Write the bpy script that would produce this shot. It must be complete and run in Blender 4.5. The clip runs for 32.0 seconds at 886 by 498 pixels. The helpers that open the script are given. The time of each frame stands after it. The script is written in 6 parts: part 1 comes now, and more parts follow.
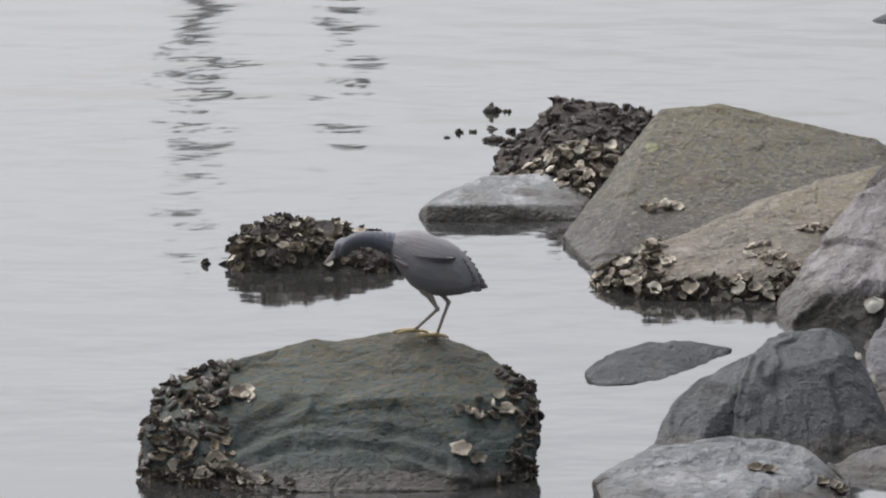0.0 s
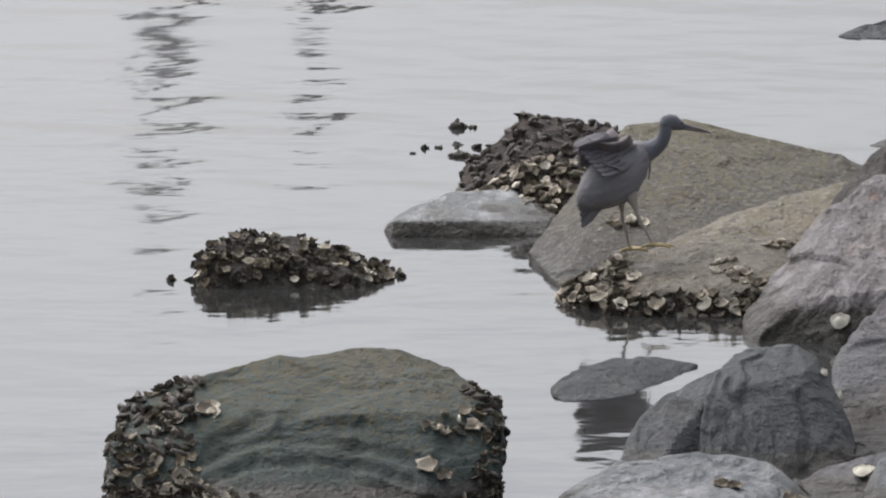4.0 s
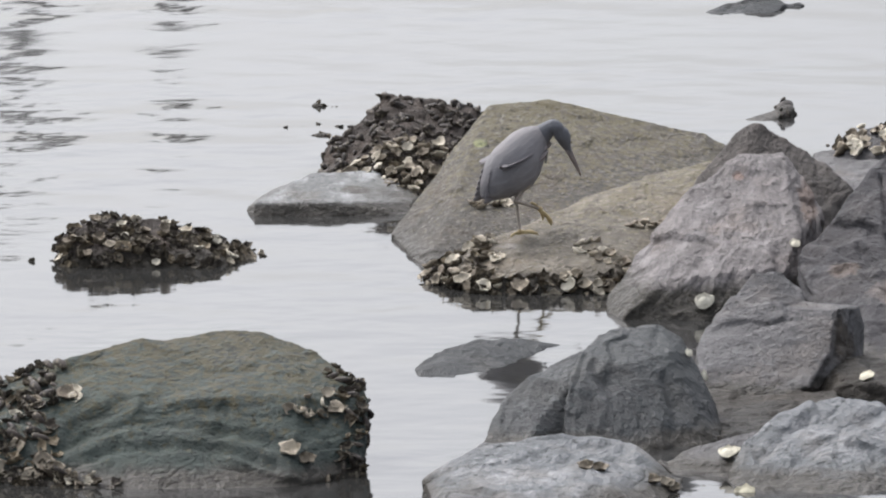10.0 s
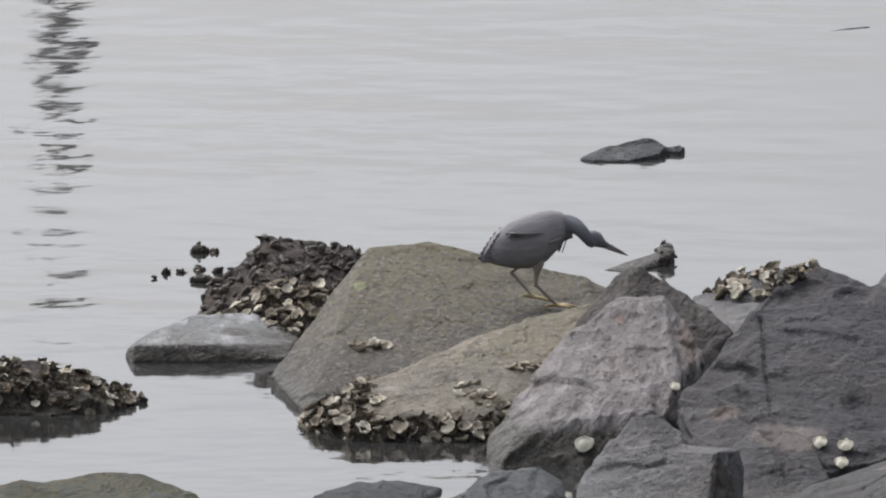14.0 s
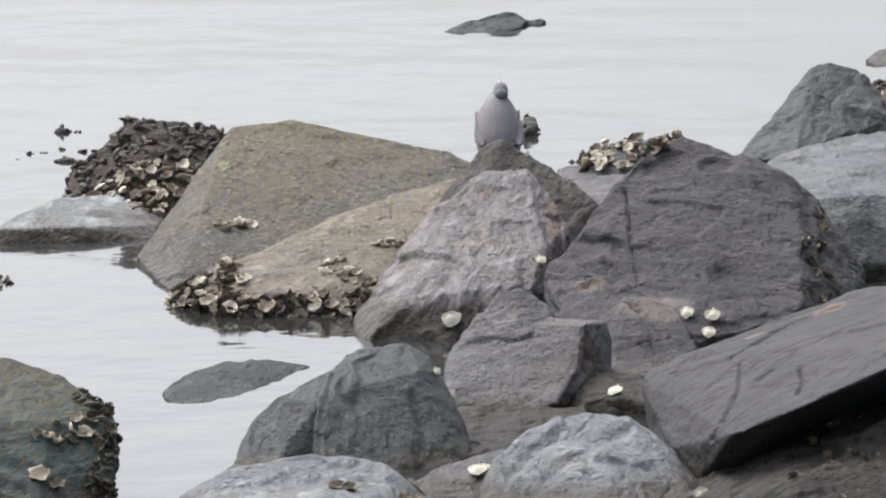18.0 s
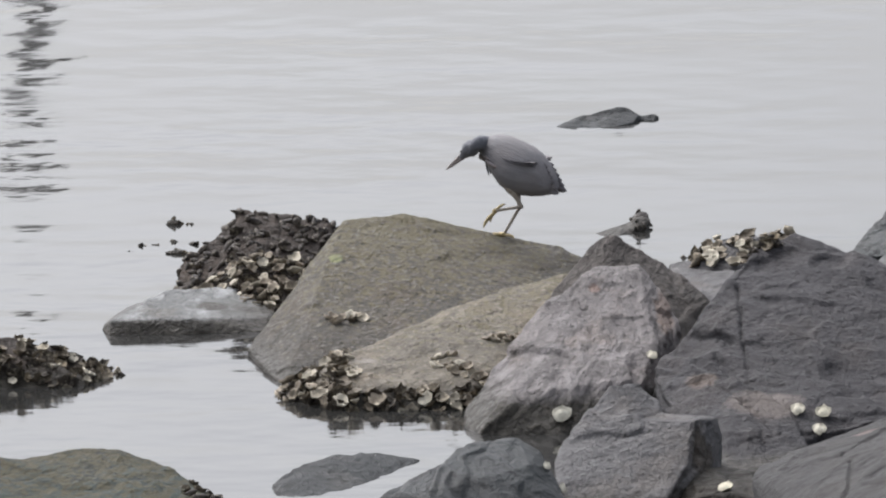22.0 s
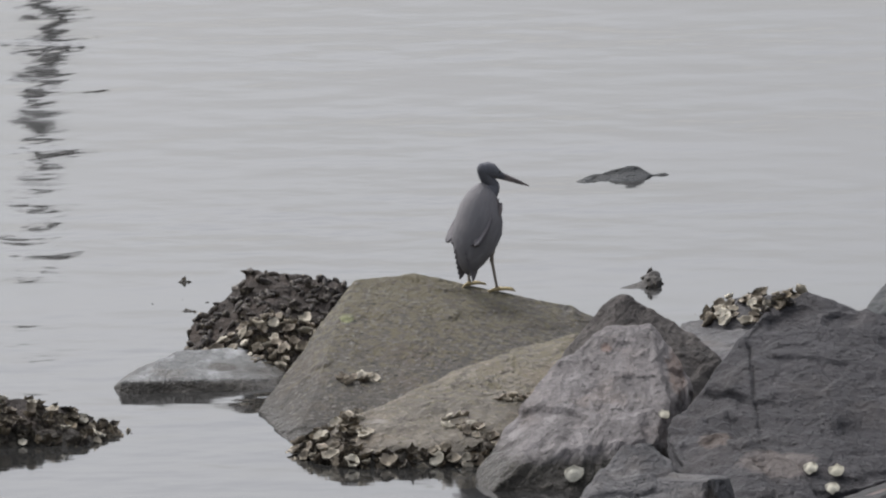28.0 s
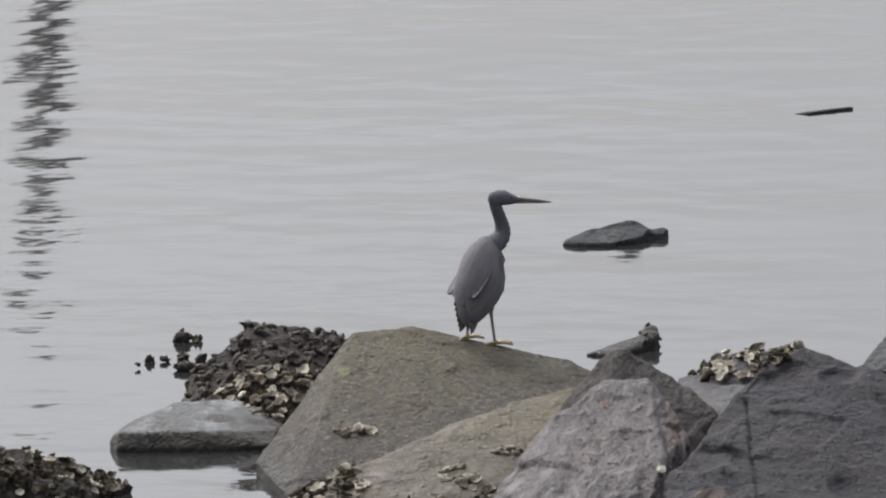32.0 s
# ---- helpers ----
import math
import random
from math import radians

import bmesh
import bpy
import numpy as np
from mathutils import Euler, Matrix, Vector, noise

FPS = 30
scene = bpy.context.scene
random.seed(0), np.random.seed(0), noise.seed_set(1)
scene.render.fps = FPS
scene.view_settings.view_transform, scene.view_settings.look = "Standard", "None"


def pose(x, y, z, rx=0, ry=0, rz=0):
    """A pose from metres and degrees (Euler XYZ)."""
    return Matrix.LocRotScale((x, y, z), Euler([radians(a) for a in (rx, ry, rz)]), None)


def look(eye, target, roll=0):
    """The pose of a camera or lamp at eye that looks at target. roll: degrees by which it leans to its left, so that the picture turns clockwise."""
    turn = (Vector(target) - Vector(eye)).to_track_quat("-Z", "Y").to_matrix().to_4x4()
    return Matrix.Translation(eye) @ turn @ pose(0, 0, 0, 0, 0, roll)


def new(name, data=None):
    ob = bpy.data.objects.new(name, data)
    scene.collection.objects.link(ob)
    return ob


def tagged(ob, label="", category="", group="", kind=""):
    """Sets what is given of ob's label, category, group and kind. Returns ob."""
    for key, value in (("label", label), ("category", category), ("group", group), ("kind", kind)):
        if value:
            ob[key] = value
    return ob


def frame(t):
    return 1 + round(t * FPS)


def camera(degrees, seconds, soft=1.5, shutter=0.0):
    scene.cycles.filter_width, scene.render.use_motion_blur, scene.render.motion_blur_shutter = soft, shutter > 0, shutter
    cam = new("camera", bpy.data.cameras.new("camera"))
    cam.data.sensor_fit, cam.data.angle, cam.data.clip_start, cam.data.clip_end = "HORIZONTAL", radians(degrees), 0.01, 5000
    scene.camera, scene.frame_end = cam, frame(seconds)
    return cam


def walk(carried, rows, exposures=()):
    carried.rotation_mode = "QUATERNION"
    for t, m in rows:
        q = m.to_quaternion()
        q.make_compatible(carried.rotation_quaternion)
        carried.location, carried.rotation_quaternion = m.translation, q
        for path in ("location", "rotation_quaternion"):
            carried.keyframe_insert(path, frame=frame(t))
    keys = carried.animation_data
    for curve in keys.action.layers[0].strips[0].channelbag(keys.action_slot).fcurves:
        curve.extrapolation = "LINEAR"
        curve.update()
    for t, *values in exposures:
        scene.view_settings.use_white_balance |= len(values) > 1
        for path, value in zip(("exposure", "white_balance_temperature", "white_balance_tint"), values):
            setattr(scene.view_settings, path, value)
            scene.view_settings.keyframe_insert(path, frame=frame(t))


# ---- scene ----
import itertools

EYE_HEIGHT = 5.696
cam = camera(4.157, 32.0, soft=2.1)
# seconds, pan to the right, tilt, roll (degrees), drift along the view (metres)
PATH = [
    (0.0, -1.121, -9.6934, -0.02, -0.22), (0.5, -1.1585, -9.6595, -0.04, -0.22), (1.0, -1.1931, -9.7058, 0.18, -0.22),
    (1.5, -1.2379, -9.7466, 0.36, -0.22), (2.0, -1.2709, -9.6702, 0.27, -0.21), (2.5, -1.3075, -9.6316, 0.21, -0.21),
    (3.0, -1.3252, -9.618, 0.07, -0.21), (3.5, -1.2608, -9.637, -0.05, -0.21), (4.0, -0.9568, -9.6182, -0.01, -0.19),
    (4.5, -0.7387, -9.5822, -0.19, -0.16), (6.5, -0.3285, -9.54, -0.44, -0.07), (7.0, -0.189, -9.4231, -0.39, -0.05),
    (7.5, -0.0342, -9.3038, -0.59, -0.05), (8.0, -0.0031, -9.266, -0.66, -0.04), (8.5, -0.1728, -9.3297, -0.34, -0.03),
    (9.0, -0.2657, -9.5362, -0.08, -0.03), (9.5, -0.3215, -9.709, 0.01, -0.02), (10.0, -0.3006, -9.7062, -0.19, -0.02),
    (10.5, -0.2878, -9.6722, -0.25, -0.01), (11.0, -0.2577, -9.6194, -0.17, -0.01), (11.5, -0.158, -9.4831, -0.09, -0.01),
    (12.0, -0.094, -9.3267, -0.02, -0.01), (12.5, -0.0495, -9.1786, -0.04, -0.0), (13.0, 0.0, -9.0717, 0.0, -0.0),
    (13.5, 0.0777, -9.0215, -0.01, -0.0), (14.0, 0.2716, -9.0386, 0.03, -0.0), (14.5, 0.552, -9.121, -0.08, -0.0),
    (15.0, 0.7492, -9.2273, -0.23, -0.0), (15.5, 0.868, -9.3197, -0.5, 0.0), (17.5, 0.8634, -9.5471, -0.76, 0.0),
    (18.0, 0.9109, -9.6236, -1.03, 0.0), (18.5, 0.9049, -9.6115, -1.14, 0.0), (19.0, 0.8116, -9.407, -0.88, 0.01),
    (19.5, 0.7516, -9.3299, -0.7, 0.01), (20.0, 0.7126, -9.4204, -0.75, 0.01), (20.5, 0.6606, -9.5311, -0.88, 0.01),
    (21.0, 0.584, -9.3979, -0.94, 0.01), (21.5, 0.47, -9.264, -0.88, 0.01), (22.0, 0.3881, -9.173, -0.71, 0.01),
    (22.5, 0.3497, -9.109, -0.69, 0.01), (23.0, 0.356, -9.0208, -0.71, 0.01), (23.5, 0.4424, -8.9126, -0.75, 0.01),
    (24.0, 0.4207, -8.8105, -0.73, 0.01), (24.5, 0.3109, -8.8482, -0.6, 0.01), (26.5, 0.3366, -8.8588, -0.83, 0.13),
    (27.0, 0.4083, -8.8481, -1.13, 0.12), (27.5, 0.3819, -8.844, -1.15, 0.12), (28.0, 0.3396, -8.8927, -0.89, 0.12),
    (28.5, 0.2885, -8.9005, -0.67, 0.11), (29.0, 0.3436, -8.9034, -0.72, 0.11), (29.5, 0.3817, -8.8565, -0.91, 0.1),
    (30.0, 0.4111, -8.7878, -0.88, 0.1), (30.5, 0.4138, -8.7404, -0.6, 0.1), (31.0, 0.3815, -8.7336, -0.5, 0.09),
    (31.5, 0.3565, -8.7308, -0.42, 0.09), (32.0, 0.351, -8.6436, -0.49, 0.08),
]


def held(pan, tilt, roll, drift):
    a, b = radians(pan), radians(tilt)
    way = Vector((math.sin(a) * math.cos(b), math.cos(a) * math.cos(b), math.sin(b)))
    eye = Vector((0, 0, EYE_HEIGHT)) + way * drift
    return look(eye, eye + way * 40, roll)


walk(cam, [(t, held(*row)) for t, *row in PATH], exposures=[(t, stops, 6330, 12) for t, stops in (
    (0.0, 0.75), (2.0, 0.70), (4.0, 0.72), (7.0, 1.02), (8.0, 0.86), (9.0, 0.93), (11.0, 1.05), (12.0, 0.92), (13.0, 0.72), (14.0, 0.71), (15.0, 0.82), (18.0, 1.12), (19.0, 1.15), (20.0, 1.05), (23.0, 0.75), (24.0, 0.66), (28.0, 0.5), (29.0, 0.5), (30.0, 0.6), (32.0, 0.52))])

# ---- light: an overcast sky, brightest low over the water ----
world = bpy.data.worlds.new("overcast_sky")
scene.world = world
world.use_nodes = True
wn = world.node_tree.nodes
sky = wn.new("ShaderNodeTexSky")
sky.sky_type, sky.sun_disc = "NISHITA", False
sky.sun_elevation, sky.sun_rotation = radians(52), radians(-40)
sky.air_density, sky.dust_density, sky.ozone_density = 1.0, 6.0, 1.0
grey = wn.new("ShaderNodeHueSaturation")
grey.inputs["Saturation"].default_value = 0.3
world.node_tree.links.new(sky.outputs[0], grey.inputs["Color"])
wl = world.node_tree.links
where = wn.new("ShaderNodeTexCoord")
layers = wn.new("ShaderNodeMapping")
layers.inputs["Scale"].default_value = (1.0, 1.0, 3.5)
wl.new(where.outputs["Generated"], layers.inputs["Vector"])
cloud = wn.new("ShaderNodeTexNoise")
cloud.inputs["Scale"].default_value, cloud.inputs["Detail"].default_value = 8.0, 4.0
wl.new(layers.outputs[0], cloud.inputs["Vector"])
cover = wn.new("ShaderNodeMapRange")
cover.inputs["From Min"].default_value, cover.inputs["From Max"].default_value = 0.3, 0.7
cover.inputs["To Min"].default_value, cover.inputs["To Max"].default_value = 0.9, 1.09
wl.new(cloud.outputs["Fac"], cover.inputs["Value"])
veiled = wn.new("ShaderNodeVectorMath")
veiled.operation = "SCALE"
wl.new(grey.outputs[0], veiled.inputs[0])
wl.new(cover.outputs[0], veiled.inputs["Scale"])
wl.new(veiled.outputs[0], wn["Background"].inputs["Color"])
wn["Background"].inputs["Strength"].default_value = 0.17
sun = new("sun", bpy.data.lights.new("sun", "SUN"))
sun.data.energy, sun.data.angle, sun.data.color = 1.0, radians(60), (1.0, 0.985, 0.965)
sun.matrix_world = look((-19, 55, 38), (0, 32, 0))


# ---- materials ----
def material(name):
    m = bpy.data.materials.new(name)
    m.use_nodes = True
    return m, m.node_tree.nodes, m.node_tree.links, m.node_tree.nodes["Principled BSDF"]


def noise_node(n, l, vector, scale, detail=6.0, rough=0.6):
    t = n.new("ShaderNodeTexNoise")
    t.inputs["Scale"].default_value, t.inputs["Detail"].default_value, t.inputs["Roughness"].default_value = scale, detail, rough
    l.new(vector, t.inputs["Vector"])
    return t.outputs["Fac"]


def ramp(n, l, fac, low, high, a=(0, 0, 0), b=(1, 1, 1)):
    r = n.new("ShaderNodeValToRGB")
    if low > high:
        low, high, a, b = high, low, b, a
    r.color_ramp.elements[0].position, r.color_ramp.elements[1].position = low, high
    r.color_ramp.elements[0].color, r.color_ramp.elements[1].color = (*a, 1), (*b, 1)
    l.new(fac, r.inputs["Fac"])
    return r.outputs["Color"]


def mix(n, l, fac, a, b, blend="MIX"):
    m = n.new("ShaderNodeMix")
    m.data_type, m.blend_type = "RGBA", blend
    for value, socket in ((fac, m.inputs[0]), (a, m.inputs[6]), (b, m.inputs[7])):
        if isinstance(value, bpy.types.NodeSocket):
            l.new(value, socket)
        elif isinstance(value, tuple):
            socket.default_value = (*value, 1)
        else:
            socket.default_value = value
    return m.outputs[2]


def stretched(n, l, sx, sy, sz, turn=0):
    co = n.new("ShaderNodeTexCoord")
    mp = n.new("ShaderNodeMapping")
    mp.vector_type = "TEXTURE"
    mp.inputs["Scale"].default_value = (1 / sx, 1 / sy, 1 / sz)
    mp.inputs["Rotation"].default_value = (0, radians(-turn), 0)
    l.new(co.outputs["Object"], mp.inputs["Vector"])
    return mp.outputs["Vector"]


def maths(n, l, kind, a, b, c=None):
    m = n.new("ShaderNodeMath")
    m.operation = kind
    for value, socket in zip((a, b, c), m.inputs):
        if isinstance(value, bpy.types.NodeSocket):
            l.new(value, socket)
        elif value is not None:
            socket.default_value = value
    return m.outputs[0]


def stone(name, base, other, moss=None, moss_from=0.66, pale=None, pale_from=0.54, speckle=0.5, gloss=0.68, bump=0.9, turn=25, tide=0.045, shine=0.2, stains_and_shade=(), streaky=0.6, flake=0.7, glint=0.012):
    """Weathered stone: mottled in two tones, streaked along its bedding, pitted and speckled, stained and at spots
    darkened for shade, dark and wet at the tide line.
    """
    m, n, l, p = material(name)
    v = stretched(n, l, 1, 1, 1)
    bed = stretched(n, l, 2.0, 2.0, 8.0, turn)
    big = noise_node(n, l, v, 2.6, 5, 0.62)
    patchy = noise_node(n, l, v, 11, 7, 0.72)
    grain = noise_node(n, l, v, 62, 4, 0.68)
    streak = noise_node(n, l, bed, 4.0, 7, 0.68)
    flaky = noise_node(n, l, bed, 6.5, 5, 0.66)
    dark = tuple(c * 0.4 for c in base)
    colour = mix(n, l, ramp(n, l, big, 0.38, 0.62), tuple(c * 0.82 for c in base), tuple(c * 1.12 for c in other))
    rusty = ramp(n, l, noise_node(n, l, v, 5.5, 5, 0.62), 0.52, 0.66)
    colour = mix(n, l, mix(n, l, 0.55, (0, 0, 0), rusty), colour, (other[0] * 1.12, other[1] * 0.98, other[2] * 0.84))
    worn = ramp(n, l, noise_node(n, l, v, 6.5, 3, 0.55), 0.42, 0.58, (0.15,) * 3, (1, 1, 1))
    bare = mix(n, l, worn, (0.5, 0.5, 0.5), flaky)
    colour = mix(n, l, mix(n, l, 0.6, (0, 0, 0), ramp(n, l, patchy, 0.53, 0.66)), colour, tuple(min(1, c * 1.5) for c in other))
    colour = mix(n, l, mix(n, l, streaky, (0, 0, 0), ramp(n, l, streak, 0.45, 0.33)), colour, dark)
    colour = mix(n, l, mix(n, l, 0.6 * flake, (0, 0, 0), ramp(n, l, bare, 0.44, 0.38)), colour, tuple(c * 0.55 for c in base))
    colour = mix(n, l, mix(n, l, 0.6 * flake, (0, 0, 0), ramp(n, l, bare, 0.54, 0.6)), colour, tuple(min(1, c * 1.7) for c in other))
    if pale:
        colour = mix(n, l, ramp(n, l, noise_node(n, l, bed, 2.6, 8, 0.72), pale_from, pale_from + 0.13), colour, pale)
    if moss:
        up = n.new("ShaderNodeSeparateXYZ")
        l.new(v, up.inputs[0])
        grown = maths(n, l, "MULTIPLY_ADD", up.outputs["Z"], 0.9, noise_node(n, l, v, 40.0, 6, 0.7))
        colour = mix(n, l, mix(n, l, 0.85, (0, 0, 0), ramp(n, l, grown, moss_from, moss_from + 0.1)), colour, moss)
    for centre, size, tone in stains_and_shade:
        place = n.new("ShaderNodeMapping")
        place.vector_type = "TEXTURE"
        place.inputs["Location"].default_value, place.inputs["Scale"].default_value = centre, size
        l.new(v, place.inputs["Vector"])
        far = n.new("ShaderNodeVectorMath")
        far.operation = "LENGTH"
        l.new(place.outputs[0], far.inputs[0])
        ragged = maths(n, l, "MULTIPLY_ADD", patchy, 1.6, far.outputs["Value"])
        colour = mix(n, l, ramp(n, l, maths(n, l, "MULTIPLY", ragged, 0.5), 0.92, 0.76), colour, tone)
    spots = ramp(n, l, grain, 0.55, 0.66)
    colour = mix(n, l, mix(n, l, speckle, (0, 0, 0), spots), colour, tuple(min(1, c * 1.9 + glint) for c in base))
    pits = ramp(n, l, noise_node(n, l, v, 58, 4, 0.7), 0.4, 0.33)
    colour = mix(n, l, mix(n, l, 0.55 + 0.4 * speckle, (0, 0, 0), pits), colour, dark)
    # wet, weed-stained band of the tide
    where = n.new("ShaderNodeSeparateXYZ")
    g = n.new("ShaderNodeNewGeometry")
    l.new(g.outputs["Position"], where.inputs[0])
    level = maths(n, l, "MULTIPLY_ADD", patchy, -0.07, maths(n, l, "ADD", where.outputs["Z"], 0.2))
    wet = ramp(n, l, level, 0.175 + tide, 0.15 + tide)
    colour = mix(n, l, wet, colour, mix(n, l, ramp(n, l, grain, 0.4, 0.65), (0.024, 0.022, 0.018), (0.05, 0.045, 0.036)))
    l.new(colour, p.inputs["Base Color"])
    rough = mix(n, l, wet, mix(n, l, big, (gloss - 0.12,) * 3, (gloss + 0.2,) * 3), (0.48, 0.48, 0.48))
    l.new(rough, p.inputs["Roughness"])
    p.inputs["Specular IOR Level"].default_value = shine
    height = mix(n, l, 0.4 * flake, grain, ramp(n, l, bare, 0.36, 0.62))
    height = mix(n, l, 0.25, height, patchy)
    height = mix(n, l, 0.5, height, pits, "SUBTRACT")
    b = n.new("ShaderNodeBump")
    b.inputs["Strength"].default_value, b.inputs["Distance"].default_value = bump, 0.03
    l.new(height, b.inputs["Height"])
    l.new(b.outputs[0], p.inputs["Normal"])
    return m


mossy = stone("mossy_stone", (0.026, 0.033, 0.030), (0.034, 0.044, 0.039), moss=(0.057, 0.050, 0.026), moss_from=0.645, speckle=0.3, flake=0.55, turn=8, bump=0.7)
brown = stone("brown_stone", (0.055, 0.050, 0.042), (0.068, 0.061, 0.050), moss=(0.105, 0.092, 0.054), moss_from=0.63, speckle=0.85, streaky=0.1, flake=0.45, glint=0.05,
              stains_and_shade=[((-0.072, 33.746, 0.222), (0.022, 0.05, 0.012), (0.17, 0.18, 0.09))])
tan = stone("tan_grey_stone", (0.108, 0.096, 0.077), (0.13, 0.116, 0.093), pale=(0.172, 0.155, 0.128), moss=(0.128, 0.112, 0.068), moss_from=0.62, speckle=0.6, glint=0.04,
            stains_and_shade=[((0.013, 32.82, 0.1), (0.05, 0.04, 0.015), (0.24, 0.22, 0.195))])
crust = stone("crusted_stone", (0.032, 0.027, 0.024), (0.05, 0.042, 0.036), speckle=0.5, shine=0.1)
# long first patch: the wet front face with its undercut shade painted in
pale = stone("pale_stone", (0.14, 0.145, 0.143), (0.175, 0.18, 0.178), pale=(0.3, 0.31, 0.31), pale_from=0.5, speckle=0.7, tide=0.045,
             stains_and_shade=[((-0.5, 33.8, 0.012), (0.38, 0.05, 0.042), (0.03, 0.027, 0.022)), ((-0.42, 34.02, 0.05), (0.05, 0.06, 0.03), (0.07, 0.066, 0.058)), ((-0.3, 34.0, 0.05), (0.04, 0.05, 0.03), (0.06, 0.055, 0.05))])
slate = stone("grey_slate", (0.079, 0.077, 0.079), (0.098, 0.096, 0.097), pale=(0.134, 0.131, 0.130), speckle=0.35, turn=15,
              stains_and_shade=[((0.89, 31.2, 0.12), (0.045, 0.13, 0.12), (0.05, 0.042, 0.034)), ((0.85, 31.03, 0.02), (0.1, 0.06, 0.035), (0.02, 0.018, 0.015))])
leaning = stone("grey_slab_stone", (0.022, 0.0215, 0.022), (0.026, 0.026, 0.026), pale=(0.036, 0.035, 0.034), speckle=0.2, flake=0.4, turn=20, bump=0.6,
                stains_and_shade=[((1.47, 30.92, 0.272), (0.26, 0.09, 0.016), (0.105, 0.074, 0.062)), ((1.3, 30.87, 0.222), (0.07, 0.04, 0.012), (0.105, 0.082, 0.072))])
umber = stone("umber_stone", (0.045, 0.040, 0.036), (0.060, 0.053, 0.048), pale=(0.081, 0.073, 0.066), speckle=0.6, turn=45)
# tide set high: the weedy band also paints shade below the boulder's overhang
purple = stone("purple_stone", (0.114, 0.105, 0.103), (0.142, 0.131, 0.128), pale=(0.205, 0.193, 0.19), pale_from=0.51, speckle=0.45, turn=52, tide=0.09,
               stains_and_shade=[((0.633, 32.78, 0.29), (0.022, 0.04, 0.015), (0.14, 0.1, 0.085)), ((0.825, 32.74, 0.23), (0.035, 0.16, 0.09), (0.165, 0.13, 0.112))])
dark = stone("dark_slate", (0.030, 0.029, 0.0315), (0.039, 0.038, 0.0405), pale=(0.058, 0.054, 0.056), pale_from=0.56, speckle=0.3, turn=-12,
             stains_and_shade=[((0.9, 32.0, 0.16), (0.05, 0.08, 0.025), (0.085, 0.068, 0.058)), ((1.06, 31.8, 0.13), (0.1, 0.1, 0.04), (0.115, 0.1, 0.092)), ((1.53, 32.1, 0.14), (0.05, 0.13, 0.1), (0.022, 0.019, 0.016))])
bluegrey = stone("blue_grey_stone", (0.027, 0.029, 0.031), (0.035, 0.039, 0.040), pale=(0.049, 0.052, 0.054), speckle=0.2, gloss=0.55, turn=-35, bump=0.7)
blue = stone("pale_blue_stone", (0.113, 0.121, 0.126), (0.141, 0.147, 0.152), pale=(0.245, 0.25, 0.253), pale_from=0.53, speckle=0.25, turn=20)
# wet stone, its colour taken near black for the depth shade of the gap
wet_gap_shade = stone("wet_shaded_gap_stone", (0.02, 0.019, 0.016), (0.034, 0.03, 0.025), speckle=0.3, gloss=0.55, shine=0.12, tide=-0.14)
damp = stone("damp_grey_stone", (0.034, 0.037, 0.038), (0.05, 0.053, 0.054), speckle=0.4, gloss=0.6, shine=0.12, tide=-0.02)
# near-black base colour carries the shade of the hollow under the slab
hollowed = stone("hollow_shade_stone", (0.032, 0.031, 0.029), (0.05, 0.046, 0.042), speckle=0.1, gloss=0.7, shine=0.06, tide=-0.14)
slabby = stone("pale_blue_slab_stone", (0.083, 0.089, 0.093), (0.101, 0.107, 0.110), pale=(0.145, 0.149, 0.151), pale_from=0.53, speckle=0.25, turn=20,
               stains_and_shade=[((1.69, 32.96, 0.09), (0.12, 0.12, 0.1), (0.05, 0.05, 0.05))])


def sea():
    """Still shallow sea: grey-green depth under a skin of small ripples, calmer in some patches than in others."""
    m, n, l, p = material("rippled_sea")
    p.inputs["Base Color"].default_value = (0.02, 0.02, 0.019, 1)
    p.inputs["Roughness"].default_value = 0.06
    p.inputs["IOR"].default_value = 1.34
    fine = noise_node(n, l, stretched(n, l, 0.9, 1.1, 1), 13.0, 1, 0.4)
    mid = noise_node(n, l, stretched(n, l, 0.9, 1.0, 1), 4.6, 0.6, 0.35)
    swell = noise_node(n, l, stretched(n, l, 0.6, 1.1, 1), 1.1, 1, 0.4)
    calm = ramp(n, l, noise_node(n, l, stretched(n, l, 0.5, 1.0, 1), 0.8, 3, 0.55), 0.35, 0.7, (0.25,) * 3, (1, 1, 1))
    last = None
    for fac, depth in ((fine, 0.0013), (mid, 0.006), (swell, 0.013)):
        b = n.new("ShaderNodeBump")
        b.inputs["Distance"].default_value = depth
        l.new(calm, b.inputs["Strength"])
        l.new(fac, b.inputs["Height"])
        if last:
            l.new(last.outputs[0], b.inputs["Normal"])
        last = b
    l.new(last.outputs[0], p.inputs["Normal"])
    return m


# ---- building helpers ----
def mesh_of(bm, name, mat, smooth=True):
    me = bpy.data.meshes.new(name)
    bm.to_mesh(me)
    bm.free()
    me.materials.append(mat)
    if smooth:
        me.shade_smooth()
    return me


def part(name, bm, mat, parent, label=""):
    ob = new(name, mesh_of(bm, name, mat))
    ob.parent = parent
    return tagged(ob, label)


SALT = np.array([374761393, 668265263, 2246822519], dtype=np.uint32)
_rng = np.random.default_rng(5)
GRADS = _rng.normal(size=(256, 3))
GRADS /= np.linalg.norm(GRADS, axis=1)[:, None]
OFFSETS = _rng.random((256, 3))


